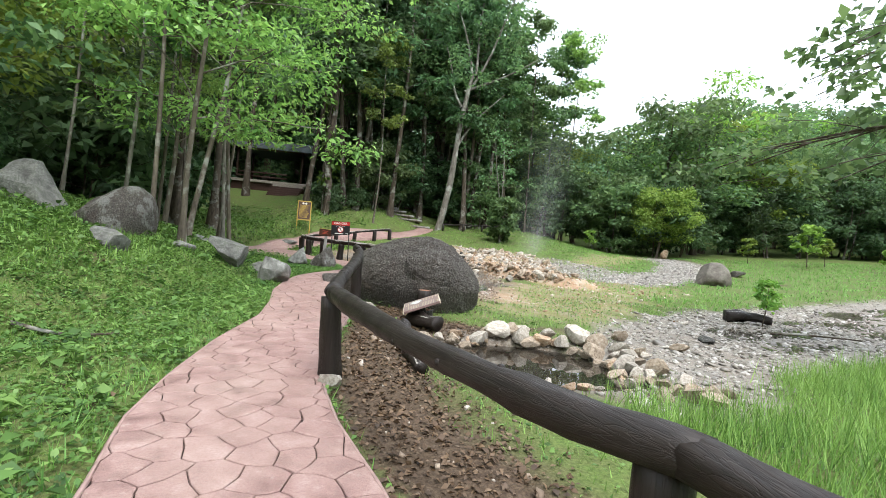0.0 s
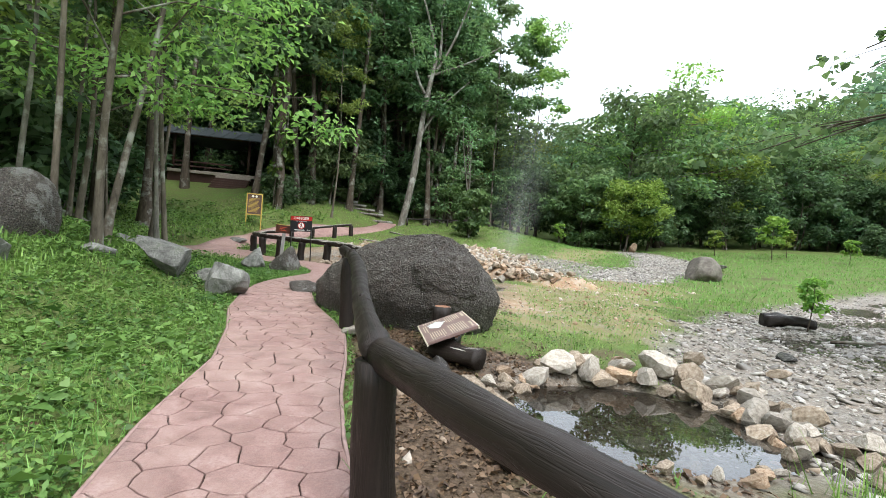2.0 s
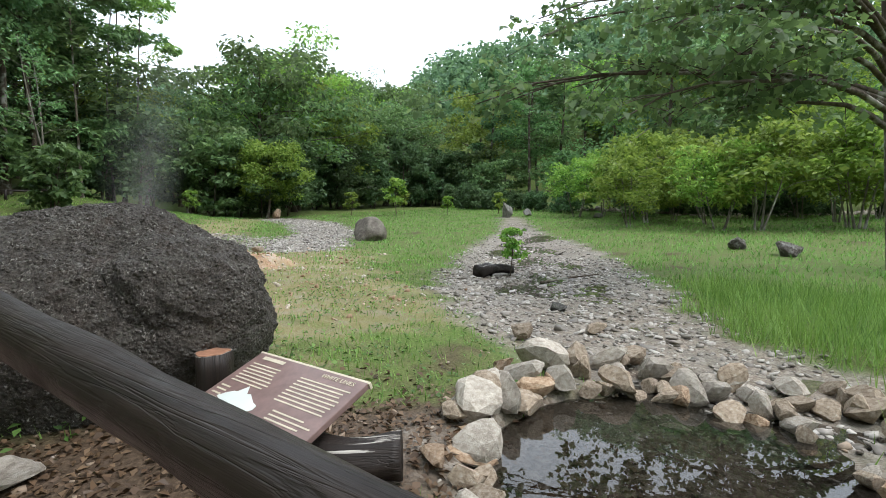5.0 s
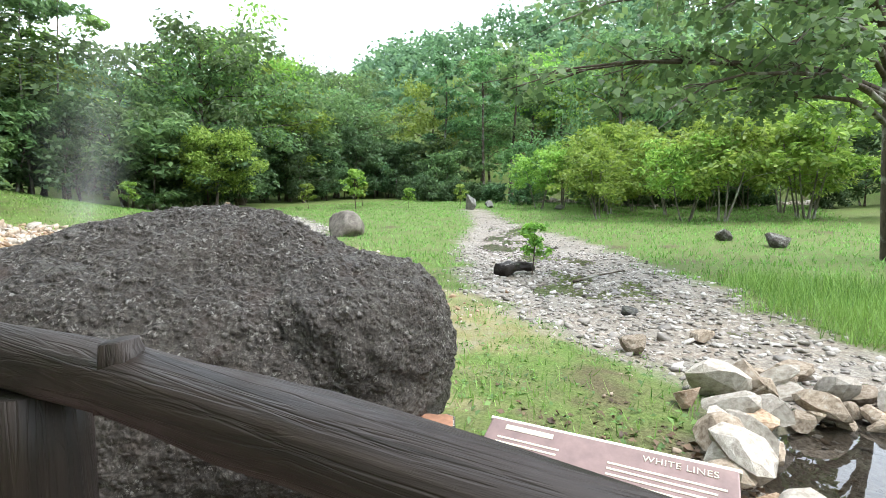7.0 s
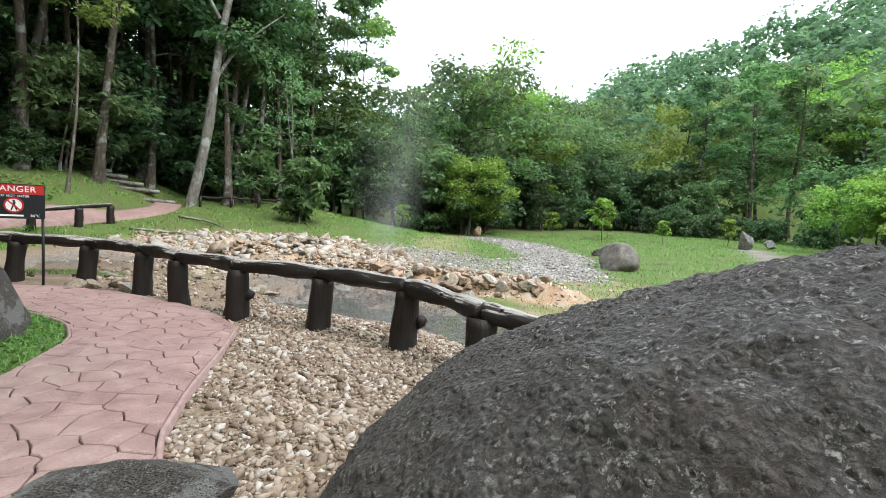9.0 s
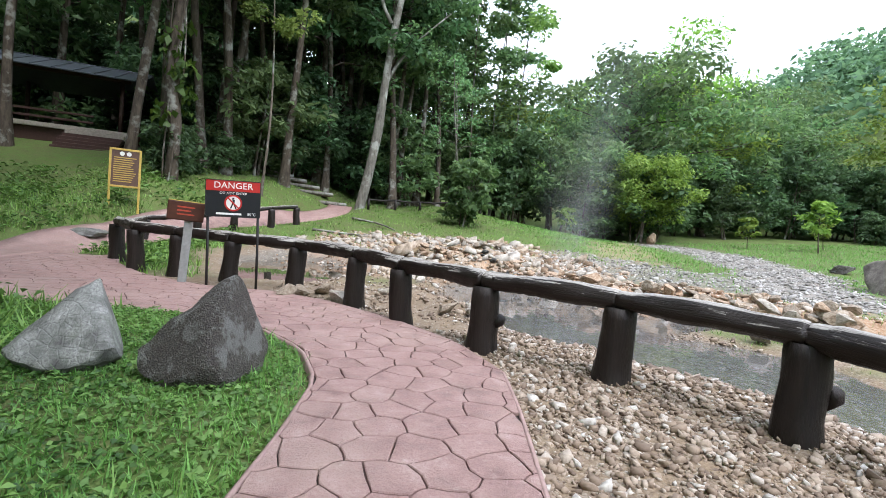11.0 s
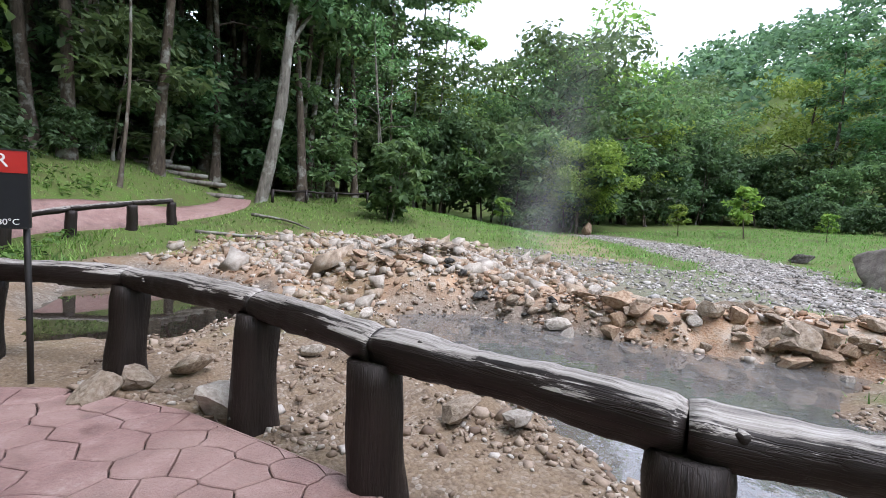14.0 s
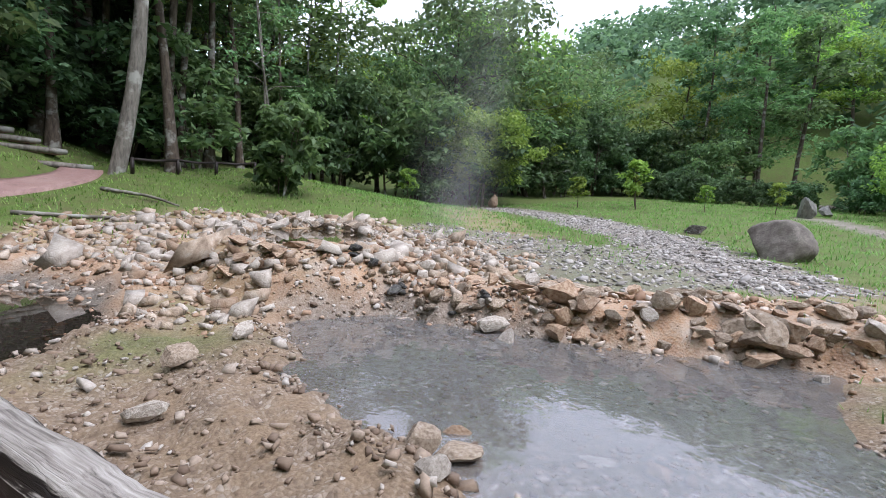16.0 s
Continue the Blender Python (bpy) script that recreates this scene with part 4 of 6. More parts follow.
# ---- trees ----
def leaf_quads(pos, along, up, length, width, droop=0.15):
    """Folded leaves: arrays of places, directions and sizes to (n, 4, 3) corners."""
    along = along / (np.linalg.norm(along, axis=1)[:, None] + 1e-9)
    side = np.cross(along, up)
    side /= np.linalg.norm(side, axis=1)[:, None] + 1e-9
    nrm = np.cross(side, along)
    l, w = length[:, None], width[:, None]
    a = pos - along * l * 0.5
    c = pos + along * l * 0.5 - nrm * l * droop
    mid = pos + along * l * 0.04
    return np.stack([a, mid + side * w * 0.5 + nrm * w * 0.18, c, mid - side * w * 0.5 + nrm * w * 0.18], 1)


def clump_leaves(rng, centres, radii, per, size, flat=0.55, aspect=0.45, hang=0.25):
    """Leaves gathered in uneven clumps, facing mostly upwards and outwards."""
    n = len(centres) * per
    c = np.repeat(centres, per, 0)
    r = np.repeat(radii, per)[:, None]
    d = rng.normal(size=(n, 3))
    d /= np.linalg.norm(d, axis=1)[:, None]
    d *= rng.uniform(0.25, 1.0, (n, 1)) ** 0.6
    d[:, 2] *= flat
    pos = c + d * r
    along = d * 0.8 + rng.normal(size=(n, 3)) * 0.55
    along[:, 2] = along[:, 2] * 0.5 - hang
    up = np.array((0, 0, 1.0)) + rng.normal(size=(n, 3)) * 0.75
    length = size * rng.uniform(0.6, 1.35, n)
    return leaf_quads(pos, along, up, length, length * aspect * rng.uniform(0.8, 1.2, n))


def grow_tree(seed, h, bare, spread, trunk_r, limbs, per, size, bark, leaf, flat=0.55, lean=0.05, stems=1, aspect=0.45, clumps=4, hang=0.25, clump_r=0.32, dome=0.5):
    """Meshes of a tree: a tapered trunk with limbs, and a crown of leaf clumps with gaps."""
    rng = np.random.RandomState(seed)
    wood, centres, radii = [], [], []
    for s in range(stems):
        a0 = rng.uniform(0, 6.28)
        off = 0.0 if stems == 1 else 0.25
        tilt = lean if stems == 1 else lean + rng.uniform(0.05, 0.22)
        hh = h * rng.uniform(0.85, 1.0)
        zs = np.linspace(-0.15, hh, 14)
        bend = 0.012 * hh * np.sin(zs / hh * 5 + rng.uniform(0, 6))
        line = np.stack([math.cos(a0) * (off + tilt * zs) + bend, math.sin(a0) * (off + tilt * zs) + bend * 0.6, zs], -1)
        rad = trunk_r / math.sqrt(stems) * (1 - 0.8 * (np.clip(zs, 0, None) / hh) ** 1.1)
        rad[0] *= 1.7
        rad[1] *= 1.1
        wood.append(tube(line, rad, 8, 0.2, seed + s, cap=False))
        for k in range(limbs):
            f = bare + (0.98 - bare) * (k + rng.uniform(0.1, 0.9)) / limbs
            base = np.array([np.interp(f * hh, zs, line[:, i]) for i in range(3)])
            az = k * 2.4 + rng.uniform(-0.6, 0.6) + s
            t = (f - bare) / (1 - bare)
            reach = spread * (1 - dome * t**1.6) * (0.55 + 0.45 * math.sin(min(1, t * 2.5 + 0.4) * 1.57)) * rng.uniform(0.7, 1.15)
            rise = rng.uniform(0.12, 0.5) * reach
            us = np.linspace(0, 1, 5)[:, None]
            limb = base + np.hstack([np.cos(az) * reach * us, np.sin(az) * reach * us, rise * us**0.7 + 0.04 * reach * np.sin(us * 6)])
            r0 = max(0.012, 0.42 * np.interp(f * hh, zs, rad))
            wood.append(tube(limb, np.linspace(r0, max(0.006, r0 * 0.25), 5), 4, 0.1, seed, cap=False))
            for q in range(clumps):
                u = rng.uniform(0.4, 1.05)
                p = base + (limb[-1] - base) * u + rng.normal(size=3) * spread * 0.14 * np.array((1, 1, 0.6))
                centres.append(p)
                radii.append(spread * clump_r * rng.uniform(0.6, 1.2))
        for q in range(4):
            centres.append(line[-1] + rng.normal(size=3) * spread * np.array((0.2, 0.2, 0.06)) - (0, 0, 0.03 * hh))
            radii.append(spread * clump_r)
    quads = clump_leaves(rng, np.array(centres), np.array(radii), per, size, flat, aspect, hang)
    v, f = join(*wood)
    return make_mesh("trunk", v, f, bark, True), quads_mesh("crown", quads, leaf)


def tree(name, label, meshes, m, category="tree", group=""):
    root = thing(name, label, category, group, m)
    part("trunk", meshes[0], root)
    part("crown", meshes[1], root)
    return root


def at_ground(x, y, turn=0.0, scale=1.0, tall=None):
    return pose(x, y, ground_at(x, y) - 0.02, 0, 0, turn) @ Matrix.Diagonal((scale, scale, scale if tall is None else tall, 1))


KINDS = {
    "tall": [grow_tree(s, 21, 0.38, 3.4, 0.2, 12, 46, 0.5, BARK, LEAF_MID if s % 2 else LEAF_DEEP, 0.6, 0.04) for s in (101, 102, 103)],
    "umbrella": [grow_tree(s, 11, 0.3, 5.2, 0.2, 14, 54, 0.4, BARK, (LEAF_MID, LEAF_LIGHT, LEAF_MID)[s % 3], 0.38, 0.06, dome=0.35, clumps=5) for s in (111, 112, 113)],
    "under": [grow_tree(s, 6.0, 0.12, 2.5, 0.09, 10, 31, 0.42, BARK, LEAF_DEEP if s % 2 else LEAF_MID, 0.6, 0.08, 2) for s in (121, 122, 123)],
    "sparse": [grow_tree(s, 4.6, 0.28, 2.2, 0.08, 8, 30, 0.28, BARK_PALE, LEAF_LIGHT, 0.5, 0.1, 3) for s in (131, 132)],
    "bush": [grow_tree(s, 1.9, 0.05, 1.3, 0.035, 7, 22, 0.27, BARK, (LEAF_MID, LEAF_DEEP)[s % 2], 0.7, 0.1, 3) for s in (141, 142)],
}
WORDS = {
    "tall": ("tree", "tall slender forest tree with a high green crown"),
    "umbrella": ("tree", "broad green tree with layered spreading crown"),
    "under": ("small_tree", "dense small understorey tree at the forest edge"),
    "sparse": ("small_tree", "small pale-stemmed tree with sparse yellow-green leaves"),
    "bush": ("bush", "leafy green bush among the forest undergrowth"),
}


def plant(kind, x, y, turn=0.0, scale=1.0, tall=None, pick=0, group=""):
    name, label = WORDS[kind]
    meshes = KINDS[kind][pick % len(KINDS[kind])]
    return tree(name, label, meshes, at_ground(x, y, turn, scale, tall), "bush" if kind == "bush" else "tree", group)


def forest():
    """Trees of the wooded slopes round the valley, scattered with a least distance."""
    rng = np.random.RandomState(5)

    def scatter(kind, count, inside, gap, lo, hi, x0, x1, y0, y1, group):
        done, tries = [], 0
        while len(done) < count and tries < 6000:
            tries += 1
            x, y = rng.uniform(x0, x1), rng.uniform(y0, y1)
            if not inside(x, y) or any((x - a) ** 2 + (y - b) ** 2 < gap * gap for a, b in done):
                continue
            done.append((x, y))
            k = rng.uniform(lo, hi)
            turn, tall, which = rng.uniform(0, 360), k * rng.uniform(0.9, 1.15), rng.randint(0, 3)
            clearing = y > 40 and 0.30 < math.atan2(x + 3, y - 16) < 0.58
            if clearing and kind == "tall":
                continue
            plant(kind, x, y, turn, k, tall * (0.72 if clearing and kind == "umbrella" else 1.0), which, group)

    def west(x, y):
        return x < float(hill_start(y)) - np.interp(y, [0, 12, 20, 30, 40, 46], [13, 13, 11, 6, 3, 1]) and not (-22 < x < -9.0 and 27 < y < 47.5)

    def north_line(x):
        return np.interp(x, [-4, 4, 9, 16, 23, 28, 36], [47, 45, 42, 41, 41, 43, 44])

    scatter("tall", 52, west, 2.3, 0.85, 1.2, -34, 6, 4, 68, "trees of the hillside forest")
    scatter("under", 22, west, 2.2, 0.7, 1.2, -30, 6, 4, 62, "understorey of the hillside forest")
    scatter("under", 26, lambda x, y: x < -12 and west(x - 2, y), 2.4, 0.8, 1.3, -34, -12, 3, 30, "understorey of the hillside forest")
    scatter("bush", 26, lambda x, y: x < -10.5 - 0.1 * y and not (-22 < x and y > 27), 1.6, 0.9, 1.8, -24, -11, 5, 34, "undergrowth of the hillside forest")
    scatter("under", 14, lambda x, y: True, 2.2, 0.9, 1.4, -26, -7, 48.5, 54, "understorey of the hillside forest")
    scatter("bush", 30, west, 1.3, 0.6, 1.2, -20, 4, 5, 52, "undergrowth of the hillside forest")
    scatter("umbrella", 22, lambda x, y: y > north_line(x) + 1.5, 3.4, 0.8, 1.4, 4, 48, 41, 66, "broad trees of the valley edge")
    scatter("under", 26, lambda x, y: north_line(x) - 1 < y < north_line(x) + 4, 2.0, 0.75, 1.1, 5, 46, 39, 50, "understorey of the valley edge")
    scatter("tall", 10, lambda x, y: y > north_line(x) + 2, 3.0, 0.75, 0.95, -2, 10, 44, 60, "trees of the hillside forest")
    scatter("umbrella", 20, lambda x, y: x > 43 + 0.1 * y, 3.6, 1.0, 1.35, 42, 70, -20, 44, "broad trees of the valley edge")
    scatter("under", 18, lambda x, y: 40 < x < 46, 2.2, 0.8, 1.2, 40, 46, -12, 42, "understorey of the valley edge")
    scatter("sparse", 13, lambda x, y: 24 < x < 40 and y < 21, 2.8, 0.75, 1.2, 24, 40, -2, 22, "sparse trees of the far meadow")
    scatter("bush", 18, lambda x, y: 36 < x < 41, 1.8, 0.7, 1.2, 36, 41, 2, 40, "bushes of the far meadow")


forest()
for i, (x, y, k) in enumerate(((19.5, 44.0, 1.25), (24.0, 46.0, 1.2), (14.5, 46.5, 0.9), (29.0, 46.0, 1.15), (10.0, 47.0, 0.75))):
    plant("umbrella", x, y, 60 * i, k, k * 1.1, i, "broad trees of the valley edge")
for i, (x, y, k) in enumerate(((46.0, 33.0, 0.85), (49.5, 31.0, 0.9), (44.0, 37.5, 0.8), (51.0, 36.0, 0.9))):
    plant("tall", x, y, 60 * i, k * 1.15, k, 2 * i, "tall trees of the valley edge")
# Added mostly out of view, to shade the lawn beside the lane.
for i, (x, y) in enumerate(((-12.2, 23.5), (-13.2, 26.4), (-12.0, 20.5))):
    plant("tall", x, y, 75 * i, 1.0, 1.0, i, "trees of the hillside forest")
for i, (x, y) in enumerate(((-6.6, 37.6), (-5.2, 40.6), (-0.6, 42.8), (2.2, 41.8), (-3.4, 43.4))):
    plant("under", x, y, 50 * i, 1.0, 0.95, 2 * i + 1, "understorey of the hillside forest")
for i, (x, y) in enumerate(((-7.6, 39.4), (-1.2, 45.2), (1.4, 44.2))):
    plant("tall", x, y, 80 * i, 1.0, 1.0, i, "trees of the hillside forest")
for i, (x, y) in enumerate(((-11.0, 45.5), (-8.2, 46.0), (-5.4, 46.5), (-2.6, 47.5), (0.4, 47.2), (-9.6, 49.5), (-6.6, 50.0), (-3.8, 50.5), (-0.8, 50.2), (-12.6, 51.0))):
    plant("tall", x, y, 67 * i, 1.1, 1.15, 1 + 2 * (i % 2), "trees of the hillside forest")
# Extra trees added so that their high crowns shade the bank behind the lane.
for i, (x, y) in enumerate(((-9.0, 36.4), (-5.0, 37.2), (-10.6, 34.0), (0.6, 39.6))):
    plant("tall", x, y, 91 * i, 1.05, 1.0, 1, "tall trees behind the lane")
for i, (x, y) in enumerate(((-8.4, 44.6), (-5.6, 45.4), (-2.2, 46.2), (-10.8, 46.8), (-13.6, 48.2), (0.8, 46.0))):
    plant("under", x, y, 47 * i, 1.2, 1.15, 2 * (i % 2), "understorey of the hillside forest")
plant("under", 16.2, 38.2, 30, 1.0, 0.95, 0)
plant("under", 18.6, 39.2, 100, 1.0, 0.9, 2)
plant("under", 13.4, 40.0, 200, 1.05, 0.95, 1)


def far_woods():
    """The tree crowns of the distant hills as one cover, in haze-tinted leaves."""
    rng = np.random.RandomState(77)
    n = 1050
    ang, r = rng.uniform(-0.9, 3.3, n), 54 + 75 * rng.uniform(0, 1, n) ** 0.8
    x, y = 8 + r * np.cos(ang), 14 + r * np.sin(ang)
    top = land(x, y) + rng.uniform(4, 8, n)
    centres, radii = [], []
    for a, b, c in zip(x, y, top):
        big = rng.uniform(2.4, 4.6)
        for _ in range(5):
            centres.append((a + rng.normal() * big * 0.5, b + rng.normal() * big * 0.5, c + rng.normal() * big * 0.4))
            radii.append(big * rng.uniform(0.5, 0.9))
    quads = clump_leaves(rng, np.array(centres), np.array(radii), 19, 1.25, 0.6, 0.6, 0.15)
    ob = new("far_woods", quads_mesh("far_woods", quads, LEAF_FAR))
    tagged(ob, "dense green woods covering the distant hills", "woods", kind="stuff")


far_woods()


# ---- particular trees ----
LEAF_VINE = leaf_material("broad_climbing_vine_leaves", (0.02, 0.06, 0.012), (0.06, 0.15, 0.024), (0.13, 0.25, 0.04))

tree("tree", "slender many-stemmed tree with feathery light green leaves on the slope",
     grow_tree(201, 9.5, 0.3, 4.6, 0.1, 14, 85, 0.17, BARK_MOTTLED, LEAF_FEATHER, 0.3, 0.0, 2, clumps=4, clump_r=0.26, dome=0.3), at_ground(-6.5, 11.3, 40))
tree("tree", "feathery light green tree spreading over the slope",
     grow_tree(202, 8.5, 0.35, 4.2, 0.09, 12, 75, 0.17, BARK_MOTTLED, LEAF_FEATHER, 0.3, 0.03, 1, clumps=5, clump_r=0.26, dome=0.3), at_ground(-9.4, 15.2, 10))
thin = [grow_tree(s, 13, 0.5, 1.9, 0.055, 9, 60, 0.25, b, lf, 0.5, 0.03) for s, b, lf in ((211, BARK_PALE, LEAF_MID), (212, BARK_MOTTLED, LEAF_FEATHER), (213, BARK_MOTTLED, LEAF_MID))]
for i, (x, y) in enumerate(((-8.9, 12.6), (-7.1, 10.9), (-7.3, 15.2), (-6.9, 14.0), (-10.2, 16.0), (-9.2, 18.5), (-12.0, 14.2), (-11.5, 20.0), (-12.2, 24.0), (-13.8, 18.0), (-5.9, 34.0), (6.4, 42.6), (8.3, 43.6), (10.2, 44.2), (9.2, 46.5))):
    tree("tree", "thin straight young tree with a high airy crown", thin[i % 3], at_ground(x, y, 70 * i, 1.0 + 0.08 * (i % 3) + 0.4 * (x > 0)), "tree", "thin trees of the slope")
low = [grow_tree(s, 5.5, 0.3, 3.0, 0.08, 10, 55, 0.25, BARK, lf, 0.4, 0.08) for s, lf in ((221, LEAF_LIGHT), (222, LEAF_MID))]
for i, (x, y, k) in enumerate(((-13.0, 10.5, 1.2), (-13.5, 17.5, 1.1), (-15.0, 13.5, 1.3), (-11.0, 8.0, 1.1), (-13.5, 5.5, 1.3), (-16.0, 20.0, 1.2), (-19.0, 16.0, 1.4), (-17.0, 8.5, 1.4))):
    tree("small_tree", "leafy small tree on the wooded slope", low[i % 2], at_ground(x, y, 50 * i, k), "tree", "small trees of the slope")


def leaning_tree():
    """The pale tree that leans over the lane and forks high up."""
    rng = np.random.RandomState(8)
    zs = np.linspace(-0.2, 1, 12)[:, None]
    trunk = np.array((0, 0, 0)) + zs * np.array((1.6, 0, 12.0)) + np.hstack([0.12 * np.sin(zs * 6), 0 * zs, 0 * zs])
    wood = [tube(trunk, 0.27 - 0.13 * zs[:, 0].clip(0), 12, 0.2, 4, cap=False)]
    centres, radii = [], []
    for k, (dx, dy, dz, at_z) in enumerate(((-2.5, 1, 8, 1.0), (3.5, -1, 7, 0.95), (1.0, 2, 9, 1.0), (3.2, 1.0, 4.5, 0.55), (-2.0, -1, 4, 0.8), (5.0, 0.5, 3.0, 0.9))):
        base = np.array([np.interp(at_z, zs[:, 0], trunk[:, i]) for i in range(3)])
        us = np.linspace(0, 1, 7)[:, None]
        limb = base + us * np.array((dx, dy, dz)) + np.hstack([0.3 * np.sin(us * 4 + k), 0.2 * np.sin(us * 5), 0 * us])
        wood.append(tube(limb, np.linspace(0.11, 0.03, 7), 7, 0.15, k, cap=False))
        for _ in range(9):
            u = rng.uniform(0.35, 1.05)
            centres.append(base + u * np.array((dx, dy, dz)) + rng.normal(size=3) * (1.1, 1.1, 0.8))
            radii.append(rng.uniform(0.6, 1.3))
    quads = clump_leaves(rng, np.array(centres), np.array(radii), 70, 0.3, 0.5, 0.42)
    v, f = join(*wood)
    return make_mesh("trunk", v, f, BARK_PALE, True), quads_mesh("crown", quads, LEAF_MID)


pale_lean = leaning_tree()
tree("tree", "tall pale-barked tree leaning over the lane", pale_lean, at_ground(-1.25, 38.0, 0, 1.05))
for i, (x, y, k) in enumerate(((-3.1, 40.8, 0.9), (0.9, 41.0, 0.95), (1.6, 41.6, 0.9), (2.8, 42.5, 1.0), (-6.5, 40.0, 0.9), (-9.0, 43.0, 1.0), (-10.6, 37.6, 1.0), (-22.5, 37.0, 1.1), (-20.0, 48.5, 1.1), (-15.5, 49.0, 1.1), (-11.5, 48.0, 1.05), (-24.0, 43.0, 1.1), (-17.0, 38.0, 1.1), (-4.6, 44.0, 1.1), (4.2, 43.0, 0.85), (-1.6, 45.5, 1.1), (-7.9, 38.6, 1.05), (-6.2, 43.5, 1.1), (-3.6, 43.0, 1.1))):
    plant("tall", x, y, 77 * i, k, k * 1.05, i, "tall trees behind the lane")


def vine_tree():
    """A stout trunk clothed in broad-leaved climbers."""
    rng = np.random.RandomState(18)
    zs = np.linspace(-0.2, 16, 14)
    line = np.stack([0.1 * np.sin(zs), 0.1 * np.cos(zs * 0.8), zs], -1)
    wood = [tube(line, 0.26 - 0.008 * zs.clip(0), 11, 0.3, 2, cap=False)]
    for k in range(4):
        a = k * 1.6
        spiral = np.stack([0.27 * np.cos(a + zs * 0.35), 0.27 * np.sin(a + zs * 0.35), zs], -1)
        wood.append(tube(spiral, 0.035, 5, 0.2, k, cap=False))
    n = 26
    cz = rng.uniform(2.2, 13, n)
    ca = rng.uniform(0, 6.28, n)
    centres = np.stack([0.32 * np.cos(ca), 0.32 * np.sin(ca), cz], -1)
    climbers = clump_leaves(rng, centres, rng.uniform(0.35, 0.65, n), 22, 0.34, 1.0, 0.7, 0.9)
    crown_c = np.array([(rng.normal() * 2.2, rng.normal() * 2.2, 13 + rng.normal() * 2.0) for _ in range(40)])
    crown = clump_leaves(rng, crown_c, rng.uniform(0.6, 1.3, 40), 60, 0.36, 0.5)
    v, f = join(*wood)
    return make_mesh("trunk", v, f, BARK, True), quads_mesh("crown", crown, LEAF_DEEP), quads_mesh("climber", climbers, LEAF_VINE)


vt = vine_tree()
vine_root = tree("tree", "stout tree trunk clothed in broad-leaved climbing vines", vt[:2], at_ground(-9.1, 33.0))
tagged(part("climber", vt[2], vine_root, "broad climbing vine leaves"), kind="stuff")


def overhanging_tree():
    """The tree whose heart-leaved branches reach in over the stream."""
    rng = np.random.RandomState(28)
    wood, centres, radii = [], [], []
    zs = np.linspace(-0.2, 7.5, 10)
    wood.append(tube(np.stack([-0.12 * zs, 0.08 * zs, zs], -1), 0.2 - 0.018 * zs.clip(0), 10, 0.2, 1, cap=False))
    for k in range(17):
        z0 = rng.uniform(3.0, 5.6)
        az = radians(rng.uniform(126, 162)) if k < 14 else radians(rng.uniform(0, 360))
        reach = rng.uniform(5.5, 9.6) if k < 14 else rng.uniform(2.5, 5)
        base = np.array((-0.12 * z0, 0.08 * z0, z0))
        us = np.linspace(0, 1, 8)[:, None]
        limb = base + np.hstack([np.cos(az) * reach * us, np.sin(az) * reach * us, 0.8 * np.sin(us * 2.6) - rng.uniform(0.2, 1.2) * us**2 + 0.1 * np.sin(us * 9)])
        wood.append(tube(limb, np.linspace(0.07, 0.012, 8), 6, 0.15, k, cap=False))
        for j in range(14):
            u = rng.uniform(0.3, 1.05)
            i = min(6, int(u * 7))
            p = limb[i] + (limb[i + 1] - limb[i]) * (u * 7 - i) + rng.normal(size=3) * (0.5, 0.5, 0.3)
            wood.append(tube([limb[i], (limb[i] + p) / 2 + (0, 0, 0.06), p], [0.014, 0.009, 0.004], 4, cap=False))
            centres.append(p)
            radii.append(rng.uniform(0.35, 0.75))
    quads = clump_leaves(rng, np.array(centres), np.array(radii), 22, 0.19, 0.45, 0.72, 0.35)
    v, f = join(*wood)
    return make_mesh("trunk", v, f, BARK, True), quads_mesh("crown", quads, LEAF_MID)


tree("tree", "spreading tree with heart-shaped leaves hanging over the stream", overhanging_tree(), at_ground(13.4, 4.6))

LEAFY = grow_tree(231, 3.0, 0.04, 0.95, 0.04, 9, 16, 0.3, BARK, LEAF_MID, 0.6, 0.05, 3, aspect=0.5)
tree("bush", "tall leafy shrub with bright shoots beyond the spring", LEAFY, at_ground(3.2, 34.2, 20, 1.15), "bush")
tree("small_tree", "bare pale twin-stemmed young tree", grow_tree(232, 9, 0.45, 1.7, 0.09, 9, 10, 0.2, BARK_PALE, LEAF_MID, 0.5, 0.03, 2), at_ground(3.9, 36.0))
tree("small_tree", "light green rounded tree at the forest edge", grow_tree(233, 5.6, 0.2, 3.0, 0.1, 13, 110, 0.24, BARK, LEAF_LIGHT, 0.5, 0.04, 2), at_ground(15.9, 36.9, 0, 1.0))
sapling = grow_tree(234, 1.7, 0.3, 0.5, 0.02, 7, 10, 0.2, BARK, LEAF_LIGHT, 0.6, 0.05, 1, aspect=0.55)
for i, (x, y, k) in enumerate(((10.6, 36.8, 1.0), (24.0, 32.2, 1.9), (26.2, 33.5, 1.3), (21.5, 34.5, 1.2), (30.2, 26.8, 1.2), (7.75, 11.6, 0.75), (27.0, 29.5, 1.0))):
    tree("sapling", "slim sapling with a few broad pale green leaves", sapling, at_ground(x, y, 60 * i, k), "sapling", "saplings of the meadow")
for i, (x, y, k) in enumerate(((32.4, 16.4, 1.25), (24.6, 8.7, 1.15), (34.5, 20.0, 1.1), (29.0, 11.5, 0.95), (36.0, 13.0, 1.3), (28.0, 5.0, 1.2))):
    plant("sparse", x, y, 55 * i, k, None, i, "sparse trees of the far meadow")


